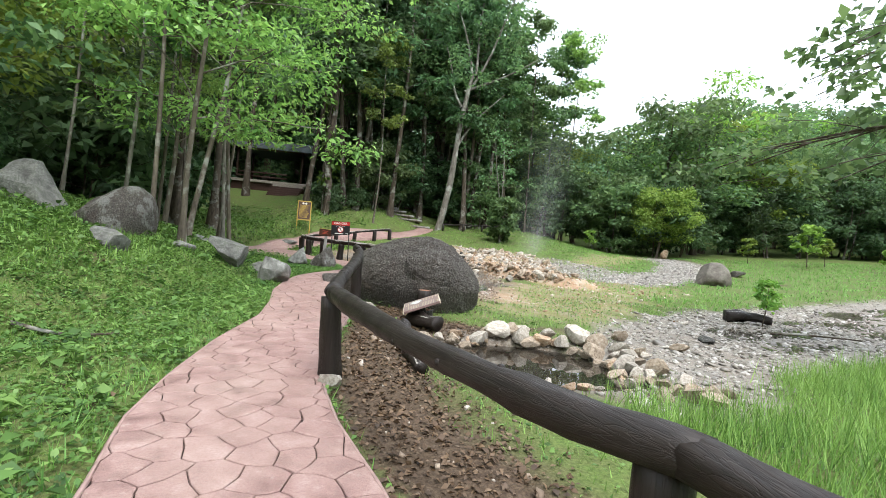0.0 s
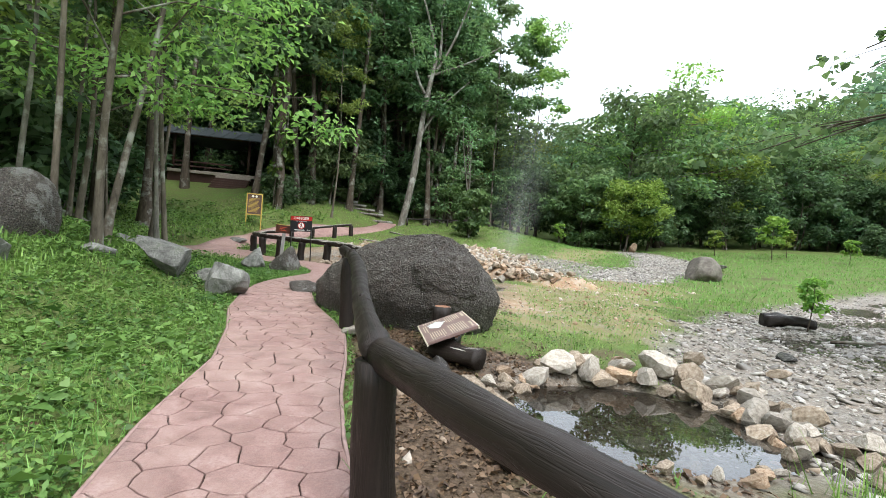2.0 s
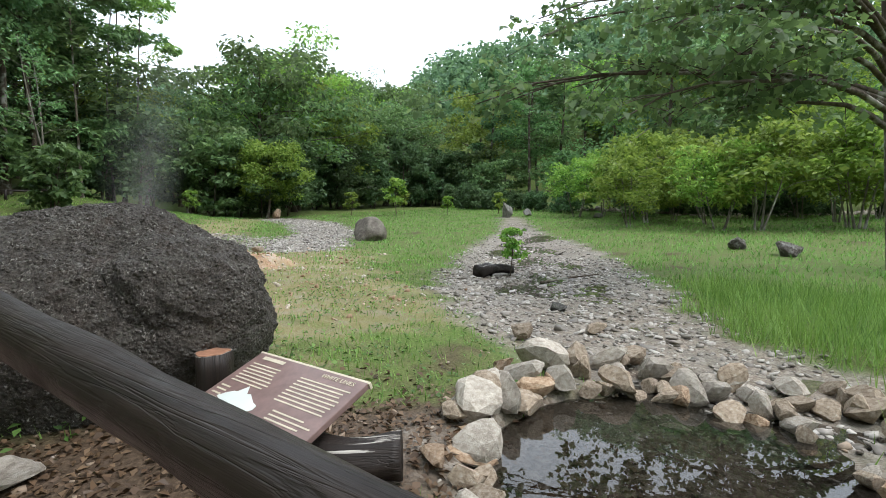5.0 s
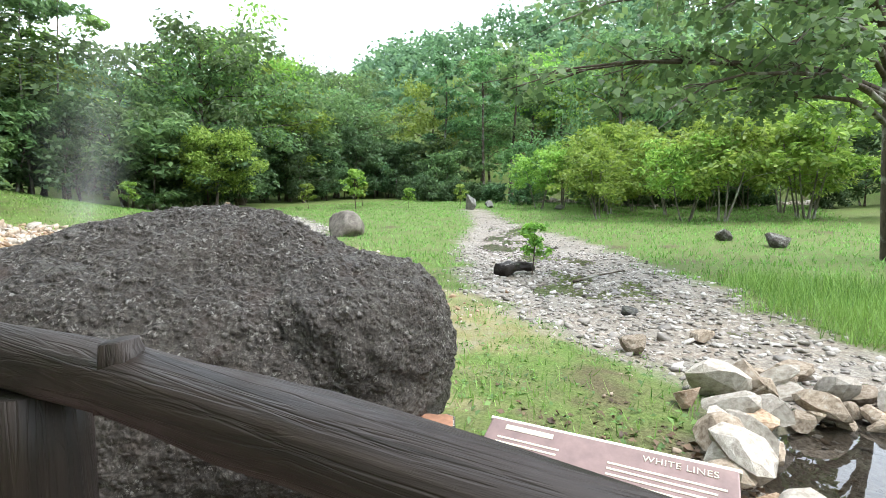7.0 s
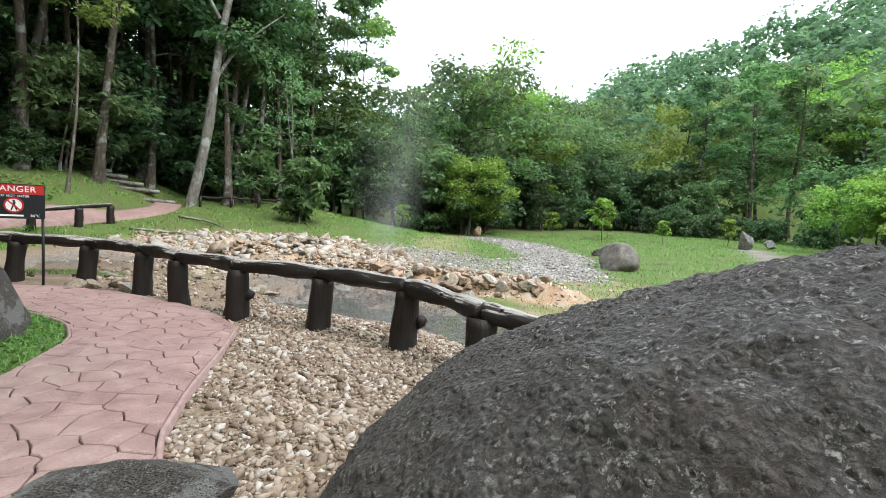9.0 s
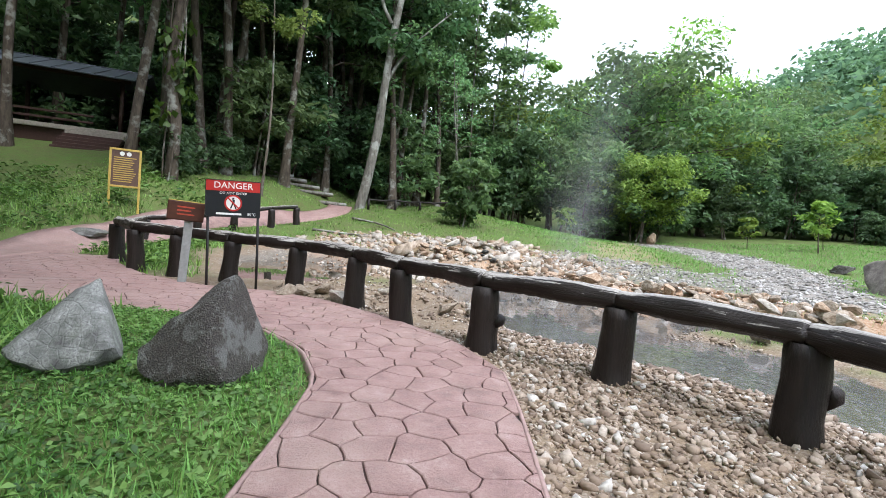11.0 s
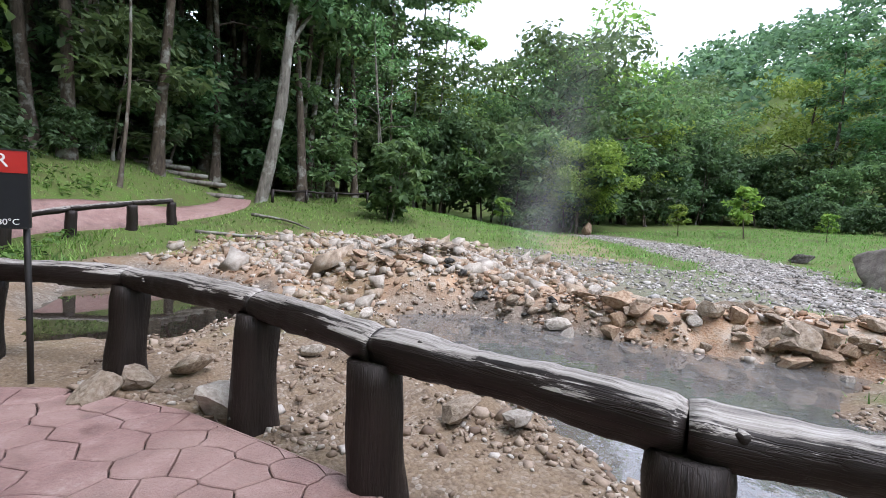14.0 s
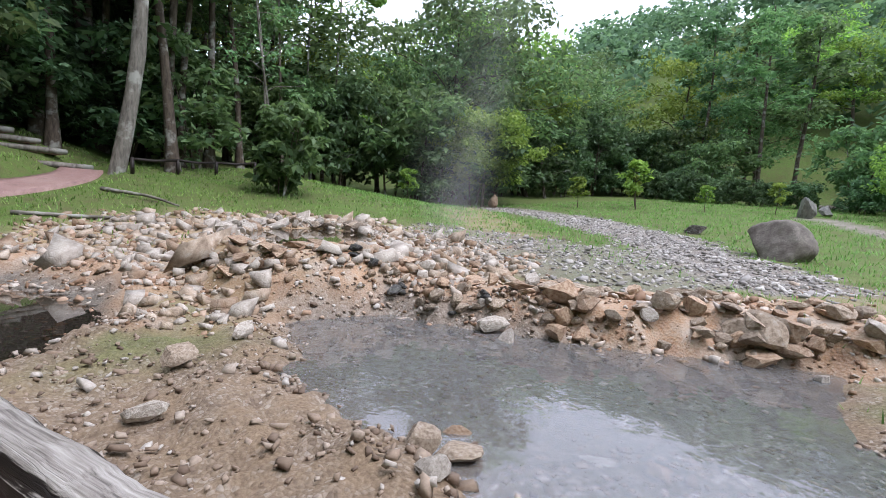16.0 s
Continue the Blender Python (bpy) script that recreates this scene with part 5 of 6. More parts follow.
# ---- signs ----
RED = plain_material("red_sign_paint", (0.42, 0.02, 0.015), 0.45, vary=0.1)
BLACK = plain_material("black_sign_paint", (0.012, 0.012, 0.016), 0.4, vary=0.2)
WHITE = plain_material("white_sign_paint", (0.75, 0.75, 0.73), 0.5, vary=0.06)
BROWN = plain_material("brown_sign_paint", (0.07, 0.022, 0.012), 0.5, vary=0.25)
YELLOW = plain_material("faded_yellow_frame", (0.55, 0.38, 0.09), 0.6, vary=0.2)
SIGN_MAUVE = plain_material("faded_mauve_panel", (0.2, 0.13, 0.118), 0.35, vary=0.25)
SIGN_BROWN = plain_material("weathered_brown_panel", (0.12, 0.07, 0.058), 0.38, vary=0.25)
GREY_POST = plain_material("grey_concrete_post", (0.28, 0.28, 0.27), 0.85, vary=0.25)
STEEL = plain_material("dark_steel_leg", (0.03, 0.028, 0.027), 0.5, 0.3, 0.25)
BEIGE = plain_material("beige_lettering", (0.55, 0.49, 0.38), 0.6, vary=0.15)
MAP = plain_material("printed_pale_map", (0.62, 0.66, 0.63), 0.5, vary=0.1, scale=5)
WOOD_CUT = plain_material("sawn_red_wood", (0.3, 0.15, 0.09), 0.8, vary=0.35, scale=20)
WOOD_DARK = log_material("dark_weathered_wood", 0.25)


def words(name, text, size, material, parent, x, z, y=-0.0, spread=1.0):
    """Raised lettering on a board that faces -y, centred at x, z."""
    cu = bpy.data.curves.new(name, "FONT")
    cu.body, cu.size, cu.align_x, cu.align_y = text, size, "CENTER", "CENTER"
    cu.extrude, cu.space_character = 0.0015, spread
    cu.materials.append(material)
    ob = part(name, cu, parent, at=pose(x, y, z, 90, 0, 0))
    return ob


def bars(name, parent, material, x0, x1, z0, z1, rows, y, ragged=0.25, seed=1, thick=0.45):
    """Rows of lettering too small to read."""
    rng = np.random.RandomState(seed)
    step = (z0 - z1) / rows
    for i in range(rows):
        w = (x1 - x0) * (1 - ragged * rng.uniform(0, 1))
        z = z0 - step * (i + 0.5)
        part(name, make_mesh(name, *box((x0 + x0 + w) / 2, y, z, w, 0.002, step * thick), material), parent)


def disc(x, z, y, r, material, name, parent, inner=0.0):
    n = 40
    verts = [(x + k * math.cos(2 * math.pi * i / n), yy, z + k * math.sin(2 * math.pi * i / n)) for k in ((r, inner) if inner else (r,)) for yy in (y, y - 0.002) for i in range(n)]
    if inner:
        faces = []
        for i in range(n):
            j = (i + 1) % n
            faces += [(n + i, n + j, 3 * n + j, 3 * n + i), (i, j, n + j, n + i), (2 * n + i, 3 * n + i, 3 * n + j, 2 * n + j)]
    else:
        faces = [tuple(range(n, 2 * n))] + [(i, (i + 1) % n, n + (i + 1) % n, n + i) for i in range(n)]
    return part(name, make_mesh(name, verts, faces, material), parent)


def danger_sign():
    z0 = ground_at(-4.86, 20.25)
    root = thing("warning_sign", "black and red danger notice board on two thin steel legs", "sign", at=pose(-4.8, 20.28, z0, 0, -2, 4))
    part("board", soft_box("board", 0, 0, 1.45, 0.78, 0.02, 0.56, BLACK, 0.006), root)
    part("heading_panel", make_mesh("heading_panel", *box(0, -0.0125, 1.647, 0.77, 0.004, 0.16), RED), root, "red heading panel")
    for name, cx, cz, sx, sz in (("trim", 0, 1.731, 0.77, 0.012), ("trim", 0, 1.169, 0.77, 0.012), ("trim", -0.391, 1.45, 0.012, 0.55), ("trim", 0.391, 1.45, 0.012, 0.55)):
        part(name, make_mesh(name, *box(cx, -0.004, cz, sx, 0.026, sz), STEEL), root)
    words("heading", "DANGER", 0.135, WHITE, root, 0, 1.65, -0.016, 1.05)
    words("lettering", "DO NOT ENTER", 0.05, WHITE, root, 0, 1.535, -0.012, 1.1)
    disc(0, 1.385, -0.0115, 0.12, WHITE, "symbol_ground", root)
    for nm, cx, cz, sx, sz, turn in (("figure", 0.0, 1.455, 0.03, 0.03, 0), ("figure", 0.002, 1.40, 0.036, 0.075, 6), ("figure", -0.022, 1.335, 0.02, 0.08, 20), ("figure", 0.026, 1.335, 0.02, 0.08, -20)):
        me = make_mesh(nm, *box(0, 0, 0, sx, 0.002, sz), BLACK)
        part(nm, me, root, at=pose(cx, -0.0148, cz, 0, turn, 0))
    disc(0, 1.385, -0.0155, 0.128, RED, "symbol_ring", root, 0.103)
    part("symbol_bar", make_mesh("symbol_bar", *box(0, 0, 0, 0.215, 0.002, 0.022), RED), root, at=pose(0, -0.0175, 1.385, 0, 45, 0))
    bars("lettering", root, WHITE, -0.24, 0.12, 1.235, 1.195, 1, -0.012, 0, 3, 0.75)
    words("lettering", "80°C", 0.06, WHITE, root, 0.27, 1.215, -0.012)
    for x in (-0.36, 0.36):
        line = [(x, 0.03, -0.2), (x + 0.005, 0.03, 0.6), (x, 0.03, 1.72)]
        part("leg", make_mesh("leg", *tube(line, 0.021, 10), STEEL, True), root)


def brown_sign():
    root = thing("small_sign", "small brown wooden sign on a leaning grey concrete post", "sign", at=pose(-5.6, 20.5, ground_at(-5.6, 20.5), 0, 3, 6))
    part("post", soft_box("post", 0.03, 0.05, 0.5, 0.12, 0.09, 1.3, GREY_POST, 0.012), root)
    part("board", soft_box("board", -0.02, -0.01, 1.22, 0.52, 0.035, 0.3, BROWN, 0.02), root)
    part("rim", make_mesh("rim", *box(-0.02, -0.006, 1.375, 0.50, 0.03, 0.012), YELLOW), root, "yellow upper rim")
    bars("lettering", root, plain_material("red_lettering", (0.4, 0.06, 0.03), 0.6), -0.14, 0.12, 1.31, 1.14, 3, -0.03, 0.3, 5, 0.4)


def notice_board():
    x, y = -9.35, 29.2
    root = thing("notice_board", "yellow-framed brown rules board standing on the grass bank", "sign", at=pose(x, y, ground_at(x, y), 0, 0, 12))
    part("panel", soft_box("panel", 0, 0, 1.25, 0.74, 0.03, 1.1, SIGN_BROWN, 0.006), root)
    for cx, cz, sx, sz in ((0, 1.82, 0.84, 0.06), (0, 0.68, 0.84, 0.06), (-0.39, 1.25, 0.06, 1.1), (0.39, 1.25, 0.06, 1.1)):
        part("frame", soft_box("frame", cx, -0.01, cz, sx, 0.06, sz, YELLOW, 0.008), root)
    for cx in (-0.39, 0.39):
        part("leg", soft_box("leg", cx, 0.02, 0.25, 0.06, 0.06, 0.9, YELLOW, 0.008), root)
    bars("lettering", root, YELLOW, -0.3, 0.3, 1.6, 0.8, 12, -0.018, 0.25, 7, 0.4)
    disc(-0.09, 1.69, -0.017, 0.065, WHITE, "emblem", root)
    disc(0.09, 1.69, -0.017, 0.065, WHITE, "emblem", root)


def info_board():
    """A tilted table board to be read from the path."""
    root = thing("info_board", "tilted brown information board with map and white lettering on a stump", "sign", at=pose(-0.42, 8.08, 0.37, 0, 0, -86) @ pose(0, 0, 0, -68, 0, 0))
    part("board", soft_box("board", 0, 0, 0, 1.0, 0.035, 0.62, SIGN_MAUVE, 0.006), root)
    part("rim", soft_box("rim", 0, 0.003, 0.312, 1.02, 0.04, 0.02, BEIGE, 0.005), root)
    part("rim", soft_box("rim", 0, 0.003, -0.312, 1.02, 0.04, 0.02, BEIGE, 0.005), root)
    words("title", "WHITE LINES", 0.042, BEIGE, root, 0.3, 0.265, -0.0195, 1.1)
    bars("title", root, BEIGE, -0.42, -0.2, 0.29, 0.25, 1, -0.0185, 0, 2, 0.7)
    bars("lettering", root, BEIGE, -0.44, -0.1, 0.22, 0.03, 7, -0.0185, 0.2, 8, 0.35)
    bars("lettering", root, BEIGE, 0.04, 0.46, 0.22, 0.0, 8, -0.0185, 0.15, 9, 0.35)
    bars("lettering", root, BEIGE, 0.12, 0.46, -0.04, -0.24, 7, -0.0185, 0.3, 10, 0.35)
    rng = np.random.RandomState(4)
    n = 22
    edge = [(-0.2 + 0.15 * (1 + 0.3 * rng.uniform(-1, 1)) * math.cos(6.283 * i / n), -0.1 + 0.1 * (1 + 0.35 * rng.uniform(-1, 1)) * math.sin(6.283 * i / n)) for i in range(n)]
    blob = [(x, y, z) for y in (-0.0185, -0.0205) for x, z in edge]
    part("map", make_mesh("map", blob, [tuple(range(n, 2 * n))] + [(i, (i + 1) % n, n + (i + 1) % n, n + i) for i in range(n)], MAP), root, "pale printed map")
    bars("lettering", root, BEIGE, -0.46, -0.36, 0.0, -0.26, 8, -0.0185, 0.2, 11, 0.35)
    bars("lettering", root, BEIGE, -0.3, 0.08, -0.22, -0.28, 2, -0.0185, 0.2, 12, 0.35)
    part("bracket", soft_box("bracket", 0.0, 0.1, -0.02, 0.5, 0.16, 0.12, WOOD_DARK, 0.02), root, "dark wooden bearer")


danger_sign()
brown_sign()
notice_board()
info_board()


# ---- wood lying about ----
def stump(label, x, y, top, r, seed, material=None, lean=(0.0, 0.0)):
    z = ground_at(x, y)
    h = top - z
    root = thing("stump", label, "stump", at=Matrix.Translation((x, y, z)))
    line = np.array([(lean[0] * k, lean[1] * k, -0.12 + (h + 0.12) * k) for k in np.linspace(0, 1, 7)])
    part("bark", make_mesh("bark", *tube(line, r * np.array((1.25, 1.1, 1.0, 0.98, 1.0, 0.98, 0.95)), 16, 0.35, seed), material or WOOD_DARK, True), root)
    top_line = [line[-1] + (0, 0, -0.004), line[-1] + (0, 0, 0.004)]
    part("cut_face", make_mesh("cut_face", *tube(top_line, r * 0.86, 16, 0.3, seed), WOOD_CUT), root, "sawn wooden face")
    return root


stump("sawn wooden block standing behind the information board", -0.42, 8.78, 0.52, 0.12, 3)
stump("dark weathered stump carrying the information board", -0.38, 8.05, 0.27, 0.17, 5)


def lying_log(name, label, pts, r, material, seed, taper=0.8, sides=14, rough=0.4):
    pts = np.array(pts, float)
    axis = Vector(pts[-1] - pts[0])
    m = Matrix.Translation(pts.mean(0)) @ axis.to_track_quat("Z", "Y").to_matrix().to_4x4()
    inv = np.array(m.inverted())
    local = spline(pts @ inv[:3, :3].T + inv[:3, 3], 18)
    return thing(name, label, "log", at=m, me=make_mesh(name, *tube(local, r * np.linspace(1, taper, 18), sides, rough, seed), material, True))


def on_ground(x, y, up=0.0):
    return (x, y, ground_at(x, y) + up)


put_rock("rock", "flat pale weathered rock under the handrail end", -1.48, 8.8, 0.34, 0.2, 0.14, 30, rock_mesh(47, ROCK_PALE, 0.6, 0.7, 3), 0.3)
lying_log("log", "short dark cut log beside the information board", [on_ground(-0.1, 7.35, 0.16), on_ground(-0.32, 7.6, 0.12), on_ground(-0.55, 7.9, 0.1)], 0.12, WOOD_DARK, 4, 1.0)
lying_log("log", "rotting dark driftwood trunk lying under the handrail", [on_ground(-0.62, 7.0, 0.1), on_ground(-0.42, 6.0, 0.09), on_ground(-0.2, 5.2, 0.06)], 0.14, WOOD_DARK, 6, 0.5)
lying_log("log", "short charred log lying in the shallow stream", [on_ground(7.1, 12.05, 0.13), on_ground(7.55, 11.95, 0.16), on_ground(8.05, 11.75, 0.12)], 0.17, WOOD_DARK, 8, 0.55, 16, 0.8)
lying_log("branch", "thin bare branch lying in the stream", [on_ground(7.2, 10.5, 0.06), on_ground(7.7, 10.2, 0.1), on_ground(8.6, 9.8, 0.08)], 0.03, BARK, 9, 0.4, 7)
lying_log("branch", "grey dead branch lying at the edge of the spring", [on_ground(-1.9, 33.8, 0.05), on_ground(-0.9, 32.6, 0.12), on_ground(-0.3, 31.7, 0.06)], 0.06, BARK_PALE, 10, 0.4, 7)
lying_log("branch", "long pale pole lying on the stony bank", [on_ground(-3.6, 30.6, 0.06), on_ground(-2.2, 30.4, 0.08), on_ground(-1.0, 30.4, 0.06)], 0.05, BARK_PALE, 12, 0.6, 7)
lying_log("branch", "dry stick lying in the grass by the path", [on_ground(-4.6, 4.9, 0.04), on_ground(-4.1, 5.0, 0.06), on_ground(-3.7, 5.3, 0.04)], 0.025, BARK, 14, 0.5, 6)
lying_log("log", "fallen pale trunk on the upper slope", [on_ground(-13.5, 19.6, 0.2), on_ground(-11.8, 18.9, 0.2), on_ground(-10.4, 18.6, 0.15)], 0.16, BARK_PALE, 15, 0.7, 10)

# ---- log steps and low fence ----
for i in range(9):
    cx, cy = -2.9 - 0.72 * i, 38.0 + 0.42 * i
    z = ground_at(cx, cy)
    step = thing("log_step", "earth step held by a weathered log riser", "step", "log steps up to the shelter", pose(cx, cy, z, 0, 0, 28))
    part("riser", make_mesh("riser", *tube([(-1.1, 0, 0.12), (0, 0.02, 0.13), (1.1, 0, 0.12)], 0.1, 10, 0.2, i), BARK_PALE, True), step)
    part("tread", soft_box("tread", 0, 0.36, 0.08, 2.1, 0.6, 0.16, KERB, 0.03), step, "trodden earth tread")
fence_line = [(-0.8, 37.6), (0.8, 38.6), (2.4, 39.4), (4.2, 40.0)]
fence = thing("fence", "low bent-log fence at the forest edge", "fence")
for i, (x, y) in enumerate(fence_line):
    z = ground_at(x, y)
    part("post", make_mesh("post", *tube([(x, y, z - 0.1), (x, y, z + 0.6)], 0.07, 9, 0.2, i), POST, True), fence)
for i, (a, b) in enumerate(zip(fence_line[:-1], fence_line[1:])):
    za, zb = ground_at(*a) + 0.55, ground_at(*b) + 0.55
    part("rail", make_mesh("rail", *tube([(*a, za), ((a[0] + b[0]) / 2, (a[1] + b[1]) / 2, (za + zb) / 2 - 0.06), (*b, zb)], 0.055, 9, 0.2, i), POST, True), fence)


# ---- shelter on the slope ----
def shelter():
    x, y = -17.0, 43.8
    z = 5.05
    low = min(ground_at(x + dx, y + dy) for dx in (-3, 3) for dy in (-2.4, 2.4)) - 0.3
    root = thing("shelter", "open wooden shelter with a grey metal roof on the slope", "shelter", at=pose(x, y, z, 0, 0, 6))
    ROOF = plain_material("grey_blue_roof_sheet", (0.11, 0.125, 0.145), 0.45, 0.2, 0.25)
    TIMBER = plain_material("red_brown_timber", (0.055, 0.024, 0.016), 0.6, vary=0.35)
    PALE = plain_material("weathered_pale_beam", (0.33, 0.29, 0.24), 0.8, vary=0.3)
    part("platform", soft_box("platform", 0, 0, (low - z) / 2 - 0.05, 6.2, 4.8, z - low, TIMBER, 0.04), root)
    part("edge_beam", soft_box("edge_beam", 0.2, -2.5, 0.06, 6.8, 0.22, 0.24, PALE, 0.04), root, "pale weathered front beam")
    for sx in (-2.8, 2.8):
        for sy in (-2.1, 2.1):
            part("post", make_mesh("post", *tube([(sx, sy, -0.1), (sx, sy, 3.0)], 0.11, 10, 0.15, 3), TIMBER, True), root)
    for s in (-1, 1):
        panel = soft_box("roof_panel", 0, 0, 0, 7.6, 3.4, 0.06, ROOF, 0.02)
        part("roof_panel", panel, root, at=pose(0, s * 1.5, 3.45, -s * 20, 0, 0))
    for k in range(9):
        part("rib", soft_box("rib", 0, 0, 0, 0.05, 3.4, 0.05, ROOF, 0.01), root, at=pose(-3.6 + 0.9 * k, -1.5, 3.50, 20, 0, 0))
    part("eave_beam", soft_box("eave_beam", 0, -2.1, 2.95, 6.4, 0.14, 0.16, TIMBER, 0.02), root)
    for k in range(2):
        part("handrail", soft_box("handrail", -0.6, -2.2, 0.5 + 0.35 * k, 4.4, 0.1, 0.12, TIMBER, 0.03), root)
    for k in range(6):
        part("step", soft_box("step", 1.9, -2.75 - 0.36 * k, -0.2 - 0.2 * k, 2.6, 0.42, 0.22, PALE if k == 0 else TIMBER, 0.03), root)
    part("bench", soft_box("bench", -0.8, 1.2, 0.45, 3.0, 0.5, 0.1, TIMBER, 0.03), root)


shelter()


# ---- stones round the pools ----
def stone_set(material, seed, n=5):
    return [rock_mesh(seed + i, material, 0.55, 0.8, 2) for i in range(n)]


STONES = {"tan": stone_set(ROCK_TAN, 300), "rust": stone_set(ROCK_RUST, 310), "pale": stone_set(ROCK_PALE, 320), "dark": stone_set(ROCK_DARK, 330, 3)}
WORD = {"tan": "tan mineral-stained stone", "rust": "rust-stained orange stone", "pale": "pale grey stone", "dark": "dark wet stone"}
stone_rng = np.random.RandomState(55)


def stone(kind, x, y, r, group, where, sink=0.35, up=0.0):
    q = stone_rng.uniform(0.75, 1.25, 3)
    z = ground_at(x, y) + r * q[2] * 0.7 * (1 - sink) + up
    m = pose(x, y, z, stone_rng.uniform(-25, 25), stone_rng.uniform(-25, 25), stone_rng.uniform(0, 360)) @ Matrix.Diagonal((r * q[0], r * q[1], r * q[2] * 0.85, 1))
    meshes = STONES[kind]
    thing("stone", WORD[kind] + " " + where, "stone", group, m, meshes[stone_rng.randint(len(meshes))])


def pick(*options):
    return options[stone_rng.randint(len(options))]


for i in range(46):
    a = 2 * math.pi * i / 46 + stone_rng.uniform(-0.05, 0.05)
    back = math.sin(a) > -0.3
    k = stone_rng.uniform(0.97, 1.22)
    r = stone_rng.uniform(0.11, 0.21) if back else stone_rng.uniform(0.06, 0.12)
    if -2.4 < a - 2 * math.pi * (a > math.pi) < -1.9:
        continue
    stone(pick("tan", "pale", "tan", "rust"), 1.15 + 1.2 * k * math.cos(a), 6.45 + 1.08 * k * math.sin(a), r, "stones round the pool", "at the edge of the still pool")
for i in range(34):
    stone(pick("tan", "pale", "tan"), stone_rng.normal(2.75, 0.3), stone_rng.uniform(5.3, 7.5), stone_rng.uniform(0.09, 0.23), "stones beside the stream", "heaped between pool and stream")
for x, y, r in ((0.55, 7.35, 0.22), (0.85, 7.6, 0.24), (1.25, 7.7, 0.21), (0.62, 7.05, 0.17), (1.65, 7.65, 0.2)):
    stone("pale", x, y, r, "stones round the pool", "standing at the edge of the still pool", 0.2)
for x, y, r, kind in ((2.15, 7.75, 0.34, "pale"), (2.45, 7.55, 0.28, "tan"), (2.8, 7.35, 0.24, "pale"), (1.75, 7.95, 0.18, "rust"), (2.55, 6.6, 0.2, "pale"), (0.35, 7.15, 0.15, "tan"), (0.45, 6.8, 0.2, "dark")):
    stone(kind, x, y, r, "stones round the pool", "at the rim of the still pool", 0.3)
stone("pale", 1.1, 6.1, 0.17, "stones in the pool", "lying in the still pool", 0.2, 0.02)
stone("tan", 1.35, 5.75, 0.14, "stones in the pool", "lying in the still pool", 0.2, 0.02)
for i in range(100):
    u = stone_rng.uniform(0, 1)
    line = np.array(RIDGE)
    k = min(3, int(u * 4))
    p = line[k] + (line[k + 1] - line[k]) * (u * 4 - k)
    d = (line[k + 1] - line[k]) / np.linalg.norm(line[k + 1] - line[k])
    off = stone_rng.normal(-0.35, 0.42)
    stone(pick("rust", "tan", "rust", "pale", "tan"), p[0] + d[1] * off, p[1] - d[0] * off, stone_rng.uniform(0.06, 0.18), "stones of the crusted ridge", "on the crusted spring ridge", 0.3)
for i in range(110):
    a = stone_rng.uniform(0, 2 * math.pi)
    k = stone_rng.uniform(1.0, 1.35)
    low = math.sin(a - 0.35) < 0.1
    stone(pick("pale", "pale", "tan", "pale"), 1.1 + k * (1.116 * math.cos(a) + 0.81 * math.sin(a)), 26.2 + k * (2.09 * math.sin(a) - 0.43 * math.cos(a)), stone_rng.uniform(0.04, 0.075) if low else stone_rng.uniform(0.1, 0.24), "stones round the hot spring", "ringing the raised hot spring", 0.25)
CRUST_LINE = spline([(-1.0, 24.0), (0.5, 23.5), (1.7, 22.5), (2.4, 21.4), (3.3, 20.2), (4.3, 18.8)], 60)
for i in range(64):
    p = CRUST_LINE[stone_rng.randint(60)]
    x, y, r = p[0] + stone_rng.normal(0, 0.3), p[1] + stone_rng.normal(0, 0.3), stone_rng.uniform(0.12, 0.34)
    m = pose(x, y, ground_at(x, y) + 0.03, stone_rng.uniform(-9, 9), stone_rng.uniform(-9, 9), stone_rng.uniform(0, 360)) @ Matrix.Diagonal((r * 1.25, r * 0.85, r * 0.42, 1))
    kind = pick("rust", "rust", "tan")
    thing("slab", "flat broken crust slab of %s on the spring bank" % ("orange stone" if kind == "rust" else "tan stone"), "stone", "crust slabs of the spring bank", m, STONES[kind][stone_rng.randint(5)])
WATERLINE = spline([(0.5, 23.2), (0.95, 21.9), (1.55, 20.75), (2.3, 19.75), (3.2, 18.3), (3.9, 17.2)], 80)
for i in range(70):
    k = stone_rng.randint(80)
    p = WATERLINE[k]
    far_end = k < 32
    stone(pick("dark", "pale", "tan") if far_end else pick("tan", "tan", "rust", "pale"), p[0] + stone_rng.normal(0.05, 0.1), p[1] + stone_rng.normal(0.05, 0.1), stone_rng.uniform(0.06, 0.13) if far_end else stone_rng.uniform(0.1, 0.25), "stones at the waterline", "at the waterline of the ridge", 0.2)
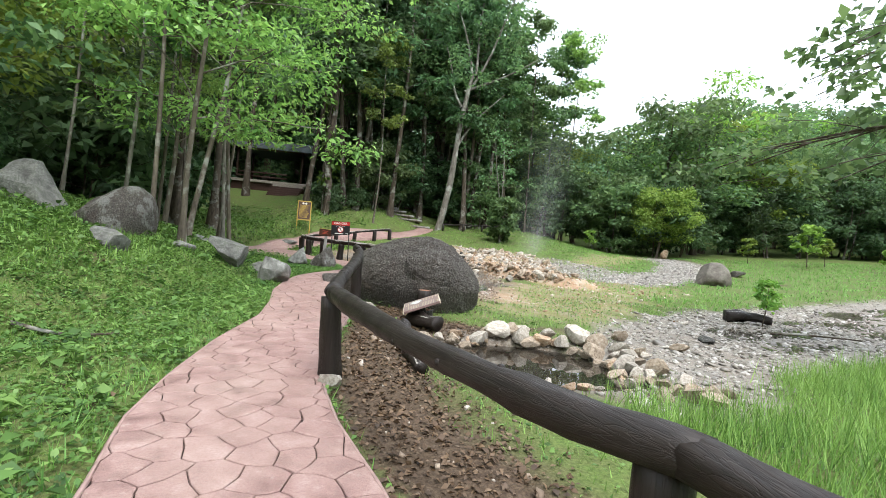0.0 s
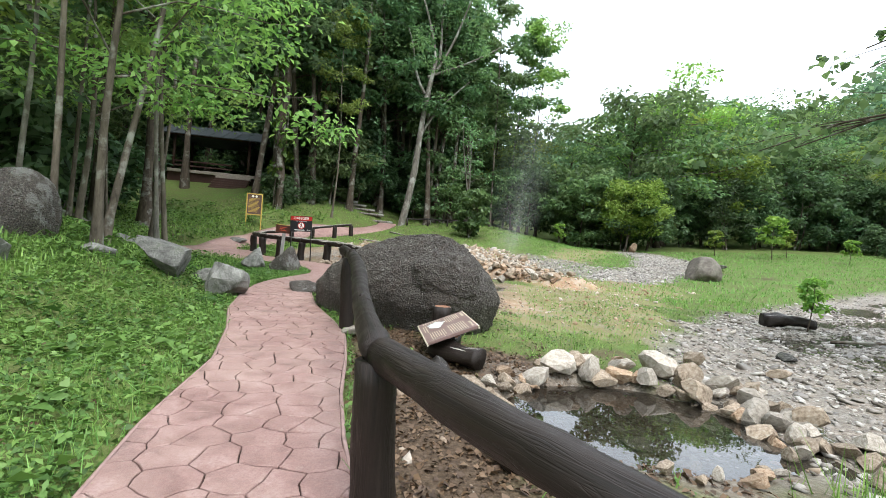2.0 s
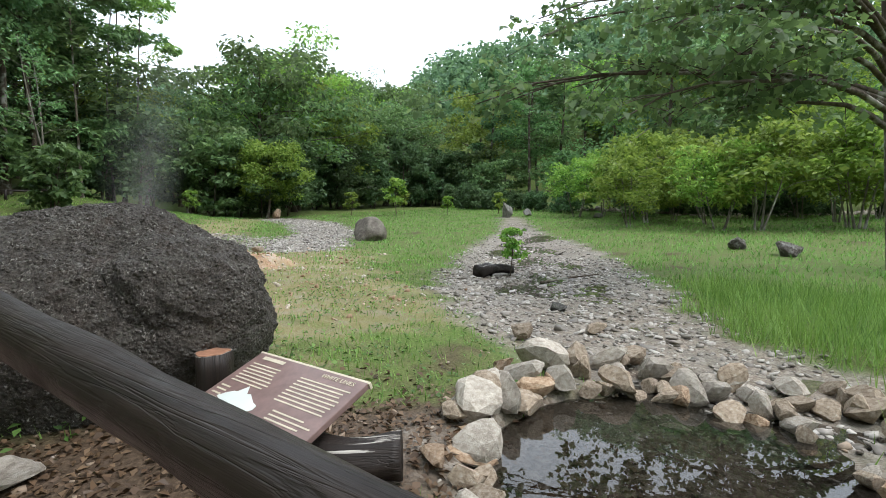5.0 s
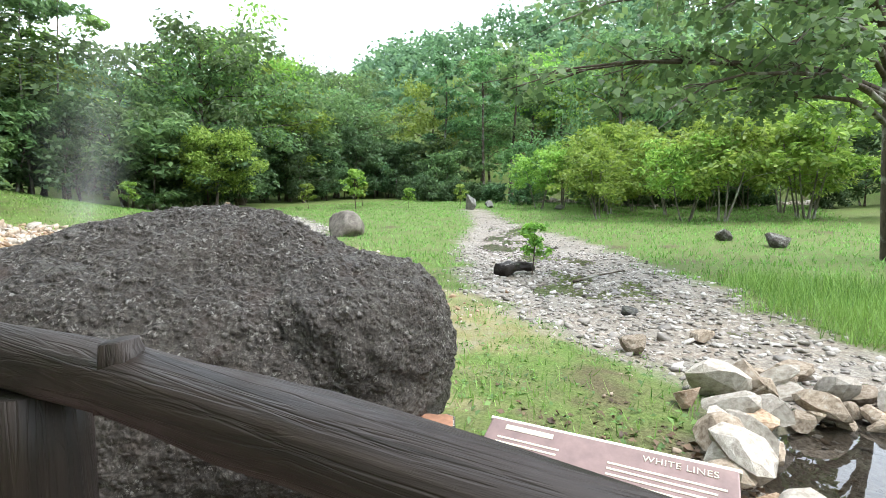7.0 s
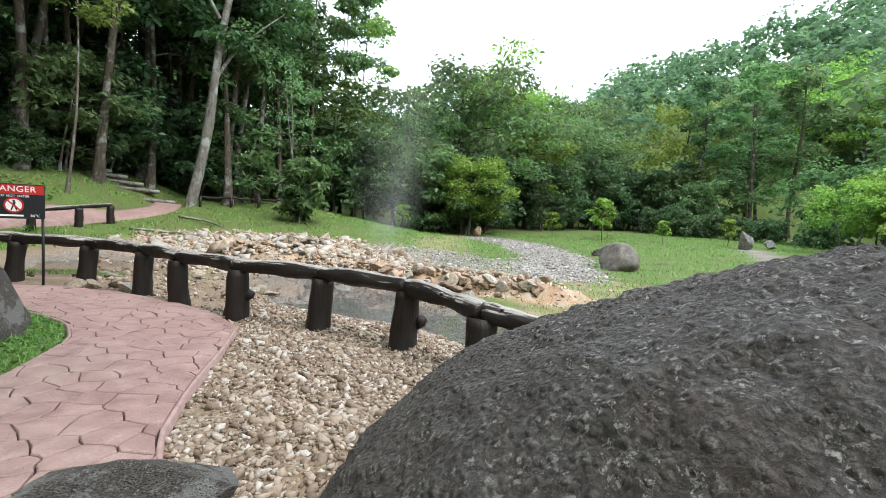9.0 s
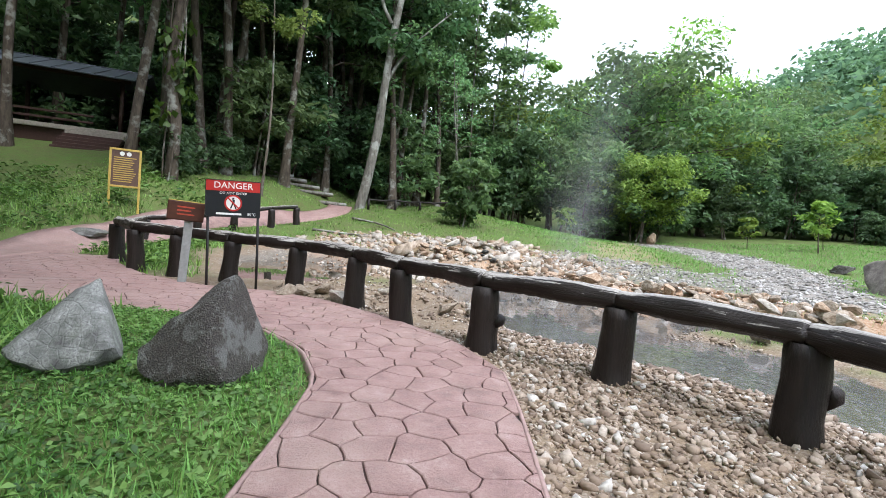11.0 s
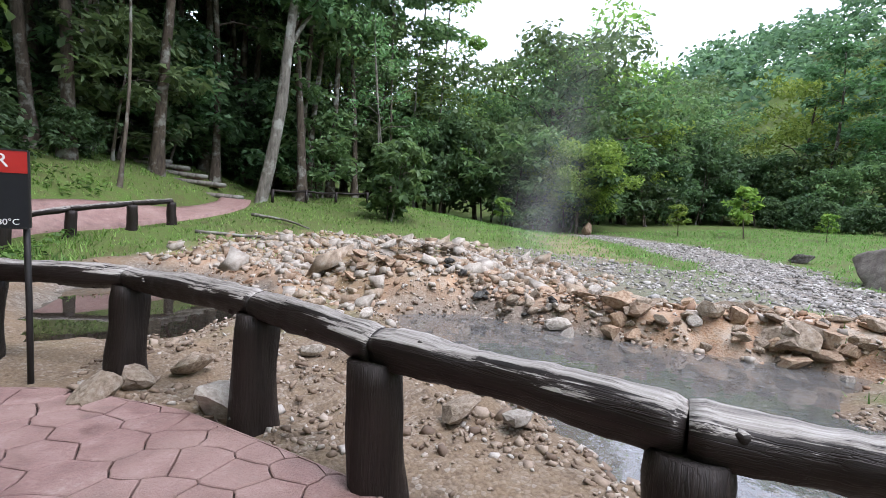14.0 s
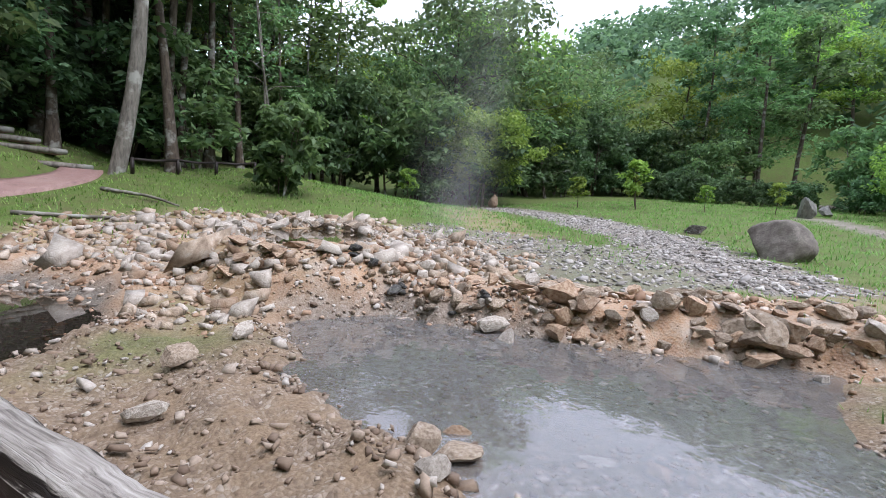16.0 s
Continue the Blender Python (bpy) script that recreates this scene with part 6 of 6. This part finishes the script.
for x, y, r, kind in ((-3.2, 19.35, 0.26, "pale"), (-3.0, 19.1, 0.15, "dark"), (-3.75, 20.0, 0.2, "tan"), (-3.95, 19.75, 0.19, "tan"), (-3.35, 20.3, 0.2, "tan"), (-1.1, 19.3, 0.13, "tan"), (-0.95, 19.15, 0.15, "tan"), (-0.75, 19.4, 0.12, "rust"), (-1.25, 19.0, 0.1, "pale"), (-0.15, 18.75, 0.12, "pale"), (0.05, 18.45, 0.1, "rust"), (-1.75, 18.55, 0.15, "tan"), (-1.45, 18.3, 0.12, "pale"), (2.2, 17.1, 0.2, "pale"), (-2.3, 20.6, 0.16, "pale"), (-2.0, 21.4, 0.14, "tan"), (-1.4, 21.8, 0.12, "pale"), (-1.0, 4.45, 0.16, "pale"), (3.2, 8.6, 0.2, "tan"), (4.0, 8.0, 0.18, "tan"), (5.0, 9.0, 0.14, "dark")):
    stone(kind, x, y, r, "loose stones by the water", "lying loose on the gravel", 0.4)


# ---- pebbles, grass and leaf litter ----
ICO_V, ICO_F = [], []
_bm = bmesh.new()
bmesh.ops.create_icosphere(_bm, subdivisions=1, radius=1.0)
ICO_V = [tuple(v.co) for v in _bm.verts]
ICO_F = [tuple(v.index for v in f.verts) for f in _bm.faces]
_bm.free()


CHIP_V = [(sx * a, sy * b, sz * c) for sx in (-1, 1) for sy in (-1, 1) for sz, a, b, c in ((-1, 0.75, 0.72, 0.6), (1, 0.58, 0.6, 0.72))]
CHIP_F = [(0, 1, 3, 2), (4, 6, 7, 5), (0, 4, 5, 1), (2, 3, 7, 6), (0, 2, 6, 4), (1, 5, 7, 3)]


def free_of_path(X, Y):
    return ~((X > np.where(Y > 19.3, -9.7, left_of(Y)) - 0.03) & (X < right_of(Y) + 0.03) & (Y < 24.3)) & (near_line(X, Y, LANE)[0] > 0.85)


def sown(rng, n, x0, x1, y0, y1, weight):
    """Random ground places, thinned by a weight of 0 to 1."""
    X, Y = rng.uniform(x0, x1, n), rng.uniform(y0, y1, n)
    rim = np.minimum(np.minimum(X - x0, x1 - X), np.minimum(Y - y0, y1 - Y)) + 0.35 * waves(X, Y, 1.3, 19)
    keep = (rng.uniform(0, 1, n) < weight(X, Y) * smooth(0.0, 1.1, rim + 0.45)) & free_of_path(X, Y)
    return X[keep], Y[keep]


def pebbles(name, label, seed, n, box4, weight, size, flat, material, rough=0.2, chips=True):
    rng = np.random.RandomState(seed)
    X, Y = sown(rng, n, *box4, weight)
    r = size * np.exp(np.clip(rng.normal(-0.15, 0.45, len(X)), -1.1, 1.0))
    sc = np.stack([r * rng.uniform(0.8, 1.5, len(X)), r * rng.uniform(0.7, 1.0, len(X)), r * flat * rng.uniform(0.7, 1.2, len(X))], -1)
    Z = height(X, Y) + sc[:, 2] * 0.35
    me = solids_mesh(name, CHIP_V if chips else ICO_V, CHIP_F if chips else ICO_F, np.stack([X, Y, Z], -1), rng.uniform(0, 6.28, len(X)), sc, material, rng, rough, not chips)
    tagged(new(name, me), label, "pebbles", kind="stuff")


pebbles("gravel", "loose tan river gravel between path and railing", 61, 38000, (-3.0, 1.4, 11.6, 17.6), lambda X, Y: zones(X, Y)[1] * np.clip(0.75 + 0.5 * waves(X, Y, 1.4, 53), 0.2, 1), 0.019, 0.65, PEBBLES, 0.42)
pebbles("gravel", "scattered small stones on the sandy bank", 67, 15000, (-4.2, 2.0, 16.5, 24.0), lambda X, Y: zones(X, Y)[1] * np.clip(0.45 + 0.6 * waves(X, Y, 1.2, 51), 0.05, 1), 0.02, 0.65, PEBBLES, 0.42)
pebbles("gravel", "flat wet pebbles covering the stream bed", 62, 42000, (1.6, 24, 3.2, 21.5), lambda X, Y: zones(X, Y)[3] * np.where(X > 12, 0.35, 1.0) * (Y < 9.5 + X), 0.032, 0.42, PEBBLES_WET, 0.35)
pebbles("gravel", "pale flat pebbles of the dry stream arm", 63, 34000, (4, 17, 18.5, 36), lambda X, Y: zones(X, Y)[3] * np.clip(0.7 + 0.5 * waves(X, Y, 1.5, 54), 0.15, 1), 0.036, 0.5, PEBBLES_GREY, 0.42)
pebbles("gravel", "broken crusted stones of the spring bank", 64, 26000, (-6, 6, 17.3, 32), lambda X, Y: zones(X, Y)[2] * (spring(X, Y) > 1.0) * np.clip(0.5 + 0.6 * waves(X, Y, 1.6, 52), 0.08, 1), 0.034, 0.65, PEBBLES_CRUST, 0.5)
pebbles("gravel", "small stones on the bare soil by the handrail", 65, 6000, (-2, 3.5, 2.4, 10), lambda X, Y: zones(X, Y)[0] * 0.14, 0.02, 0.6, PEBBLES, 0.35)
pebbles("gravel", "rusty stones scattered through the thin grass", 66, 2200, (1.5, 8.5, 10.5, 20), lambda X, Y: zones(X, Y)[2], 0.03, 0.6, PEBBLES_CRUST, 0.35)


def bank_rocks():
    """The many broken rocks of the stony bank, too many to tell apart."""
    rng = np.random.RandomState(57)
    for label, material, n in (("pale broken rocks covering the stony bank", ROCK_PALE, 800), ("tan broken rocks of the stony bank", ROCK_TAN, 500), ("rust-stained broken rocks of the stony bank", ROCK_RUST, 300)):
        X, Y = sown(rng, n * 3, -6, 5.5, 22.3, 31.5, lambda X, Y: zones(X, Y)[2] * (poly_side(X, Y, POND) > 0.15) * (poly_side(X, Y, POOL) > 0.1) * (spring(X, Y) > np.where(Y < 26, 1.3, 1.02)))
        r = 0.068 * np.exp(rng.normal(0, 0.45, len(X)))
        sc = np.stack([r * rng.uniform(0.8, 1.4, len(X)), r, r * rng.uniform(0.5, 0.8, len(X))], -1)
        me = solids_mesh("rocks", CHIP_V, CHIP_F, np.stack([X, Y, height(X, Y) + sc[:, 2] * 0.3], -1), rng.uniform(0, 6.28, len(X)), sc, material, rng, 0.45)
        tagged(new("rocks", me), label, "rocks", kind="stuff")


bank_rocks()


def far_bank():
    """Pale stones along the second stream at the far side of the meadow."""
    rng = np.random.RandomState(59)
    Y = rng.uniform(3, 27, 520)
    X = 41.5 + 1.5 * np.sin(Y * 0.35) + rng.normal(0, 0.7, 520)
    r = 0.16 * np.exp(rng.normal(0, 0.4, 520))
    sc = np.stack([r * rng.uniform(0.9, 1.6, 520), r, r * rng.uniform(0.5, 0.8, 520)], -1)
    me = solids_mesh("rocks", CHIP_V, CHIP_F, np.stack([X, Y, height(X, Y) + sc[:, 2] * 0.3], -1), rng.uniform(0, 6.28, 520), sc, ROCK_PALE, rng, 0.4)
    tagged(new("rocks", me), "pale stones along the far bank of the meadow", "rocks", kind="stuff")


far_bank()


def green(X, Y):
    bare, gravel, crust, bed = zones(X, Y)
    return np.clip((1 - bare) * (1 - gravel) * (1 - np.where(Y < 19, 0.4, 0.93) * crust) * (1 - bed), 0, 1)


def blades(name, label, seed, n, box4, weight, tall, wide, material, bend=0.5):
    """Separate tapered grass blades, each bent to one side."""
    rng = np.random.RandomState(seed)
    X, Y = sown(rng, n, *box4, weight)
    k = len(X)
    h = tall * rng.uniform(0.45, 1.4, k)
    a = rng.uniform(0, 6.28, k)
    root = np.stack([X, Y, height(X, Y) - 0.01], -1)
    side = np.stack([np.cos(a), np.sin(a), np.zeros(k)], -1) * (wide * rng.uniform(0.6, 1.3, k))[:, None]
    b = a + 1.57 + rng.normal(0, 0.4, k)
    lean = np.stack([np.cos(b), np.sin(b), np.zeros(k)], -1) * (h * bend * rng.uniform(0.1, 1.3, k))[:, None]
    tip = root + lean + np.stack([np.zeros(k), np.zeros(k), h], -1)
    quads = np.stack([root - side, root + side, tip + side * 0.15, tip - side * 0.15], 1)
    tagged(new(name, quads_mesh(name, quads, material)), label, "grass", kind="stuff")


def herbs(name, label, seed, n, box4, weight, size, up, material, aspect=0.55):
    """Low broad leaves of the ground cover."""
    rng = np.random.RandomState(seed)
    X, Y = sown(rng, n, *box4, weight)
    k = len(X)
    a = rng.uniform(0, 6.28, k)
    along = np.stack([np.cos(a), np.sin(a), rng.normal(0.1, 0.35, k)], -1)
    upv = np.array((0, 0, 1.0)) + rng.normal(0, 0.35, (k, 3))
    l = size * rng.uniform(0.5, 1.4, k)
    pos = np.stack([X, Y, height(X, Y) + up * rng.uniform(0.05, 1.0, k)], -1)
    quads = leaf_quads(pos, along, upv, l, l * aspect * rng.uniform(0.8, 1.3, k))
    tagged(new(name, quads_mesh(name, quads, material)), label, "plants", kind="stuff")


def lush(X, Y):
    return green(X, Y) * np.clip(0.55 + 0.5 * waves(X, Y, 1.8, 41), 0.08, 1)


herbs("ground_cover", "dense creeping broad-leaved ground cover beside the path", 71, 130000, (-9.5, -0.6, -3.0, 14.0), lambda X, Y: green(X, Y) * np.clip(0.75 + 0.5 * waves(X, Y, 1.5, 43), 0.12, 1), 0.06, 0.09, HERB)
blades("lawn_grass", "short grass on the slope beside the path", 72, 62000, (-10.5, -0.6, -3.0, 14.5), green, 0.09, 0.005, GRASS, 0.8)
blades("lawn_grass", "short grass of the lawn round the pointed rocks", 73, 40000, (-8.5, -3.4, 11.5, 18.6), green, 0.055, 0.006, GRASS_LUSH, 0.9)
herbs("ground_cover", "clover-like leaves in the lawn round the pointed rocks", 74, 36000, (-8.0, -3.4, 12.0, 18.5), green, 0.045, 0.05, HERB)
blades("meadow_grass", "tall lush grass beside the handrail", 75, 38000, (1.2, 9.0, -1.5, 8.0), lambda X, Y: green(X, Y) * smooth(1.4, 2.4, X) * smooth(7.4, 5.6, Y - 0.25 * X + 0.6), 0.3, 0.0055, GRASS, 0.6)
blades("meadow_grass", "patchy grass round the pool and the boulder", 76, 64000, (-1.8, 9.5, -2.0, 20.5), lush, 0.085, 0.006, GRASS, 0.8)
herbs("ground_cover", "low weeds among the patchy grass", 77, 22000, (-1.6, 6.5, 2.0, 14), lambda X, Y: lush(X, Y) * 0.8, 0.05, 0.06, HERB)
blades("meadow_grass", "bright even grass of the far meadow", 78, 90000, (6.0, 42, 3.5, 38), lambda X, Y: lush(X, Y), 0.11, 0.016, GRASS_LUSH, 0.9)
blades("meadow_grass", "grass of the rising bank under the trees", 79, 40000, (-13, 12, 27, 43), lambda X, Y: green(X, Y) * np.clip(0.6 + 0.6 * waves(X, Y, 2.2, 49), 0.1, 1), 0.09, 0.016, GRASS, 0.9)
blades("meadow_grass", "grass of the wooded slope", 80, 36000, (-17, -5.5, 5, 30), green, 0.16, 0.015, GRASS, 0.8)
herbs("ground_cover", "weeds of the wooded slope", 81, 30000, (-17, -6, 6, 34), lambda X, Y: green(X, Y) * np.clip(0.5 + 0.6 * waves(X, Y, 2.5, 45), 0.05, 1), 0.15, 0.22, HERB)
herbs("leaf_litter", "brown dead leaves on the ground by the path", 82, 14000, (-7, 1.5, 1.5, 11), lambda X, Y: np.clip(zones(X, Y)[0] * 1.0 + 0.04, 0, 1), 0.06, 0.03, LITTER, 0.6)
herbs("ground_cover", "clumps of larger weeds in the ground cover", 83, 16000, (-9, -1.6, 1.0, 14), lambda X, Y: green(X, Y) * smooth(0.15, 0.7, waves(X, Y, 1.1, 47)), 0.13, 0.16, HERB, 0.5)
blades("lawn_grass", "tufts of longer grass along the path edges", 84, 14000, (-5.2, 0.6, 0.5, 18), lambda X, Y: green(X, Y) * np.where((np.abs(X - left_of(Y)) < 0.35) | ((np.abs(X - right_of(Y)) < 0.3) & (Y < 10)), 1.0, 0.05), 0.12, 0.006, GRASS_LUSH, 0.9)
herbs("leaf_litter", "dry leaf litter under the handrail", 85, 9000, (-1.8, 1.6, 2.2, 9.6), lambda X, Y: zones(X, Y)[0], 0.05, 0.025, LITTER, 0.6)


# ---- steam over the spring ----
def steam_material():
    m = Nodes("drifting_steam", 1.0, 0.0)
    m.bsdf.inputs["Base Color"].default_value = (0.85, 0.87, 0.88, 1)
    xyz = m.node("ShaderNodeSeparateXYZ")
    m.link(m.place("Generated"), xyz.inputs[0])
    across = m.math("SUBTRACT", 1.0, m.math("ABSOLUTE", m.math("MULTIPLY", m.math("SUBTRACT", m.attribute("across"), 0.5), 2.0)))
    up = m.math("MULTIPLY", m.ramp(xyz.outputs[2], (0.0, 0.0), (0.12, 1.0), (0.4, 0.7), (1.0, 0.0)), m.math("POWER", across, 1.6))
    wisp = m.ramp(m.noise(0.45, 3, 0.5, m.stretched(1, 1, 0.6, "Object")), (0.3, 0.35), (0.7, 1.0))
    clear = m.node("ShaderNodeBsdfTransparent")
    mx = m.node("ShaderNodeMixShader")
    m.link(m.math("MULTIPLY", m.math("MULTIPLY", up, wisp), 0.12), mx.inputs[0])
    m.link(clear.outputs[0], mx.inputs[1])
    m.link(m.bsdf.outputs[0], mx.inputs[2])
    m.link(mx.outputs[0], m.tree.nodes["Material Output"].inputs[0])
    return m.mat


def steam():
    """Three curling veils of thin vapour that rise from the hot outflow."""
    verts, faces, across = [], [], []
    for k in range(3):
        o, turn = len(verts), radians(60 * k + 15)
        for j in range(25):
            z = 0.4 + 7.5 * j / 24
            wide = 0.9 + 0.25 * z
            for i in range(9):
                u = i / 8
                x = (u - 0.5) * 2 * wide
                y = 0.35 * math.sin(3 * u + 0.9 * z + k)
                drift = 0.02 * z * z
                verts.append((x * math.cos(turn) - y * math.sin(turn) + drift, x * math.sin(turn) + y * math.cos(turn) + 0.4 * math.sin(0.7 * z), z))
                across.append(u)
        for j in range(24):
            for i in range(8):
                a = o + j * 9 + i
                faces.append((a, a + 1, a + 10, a + 9))
    me = make_mesh("steam", verts, faces, steam_material(), True)
    me.attributes.new("across", "FLOAT", "POINT").data.foreach_set("value", across)
    ob = new("steam", me)
    ob.matrix_basis = Matrix.Translation((4.3, 25.2, 0.3))
    ob.visible_shadow = False
    tagged(ob, "thin white steam rising from the hot spring", "steam", kind="stuff")


steam()


lay_paving()
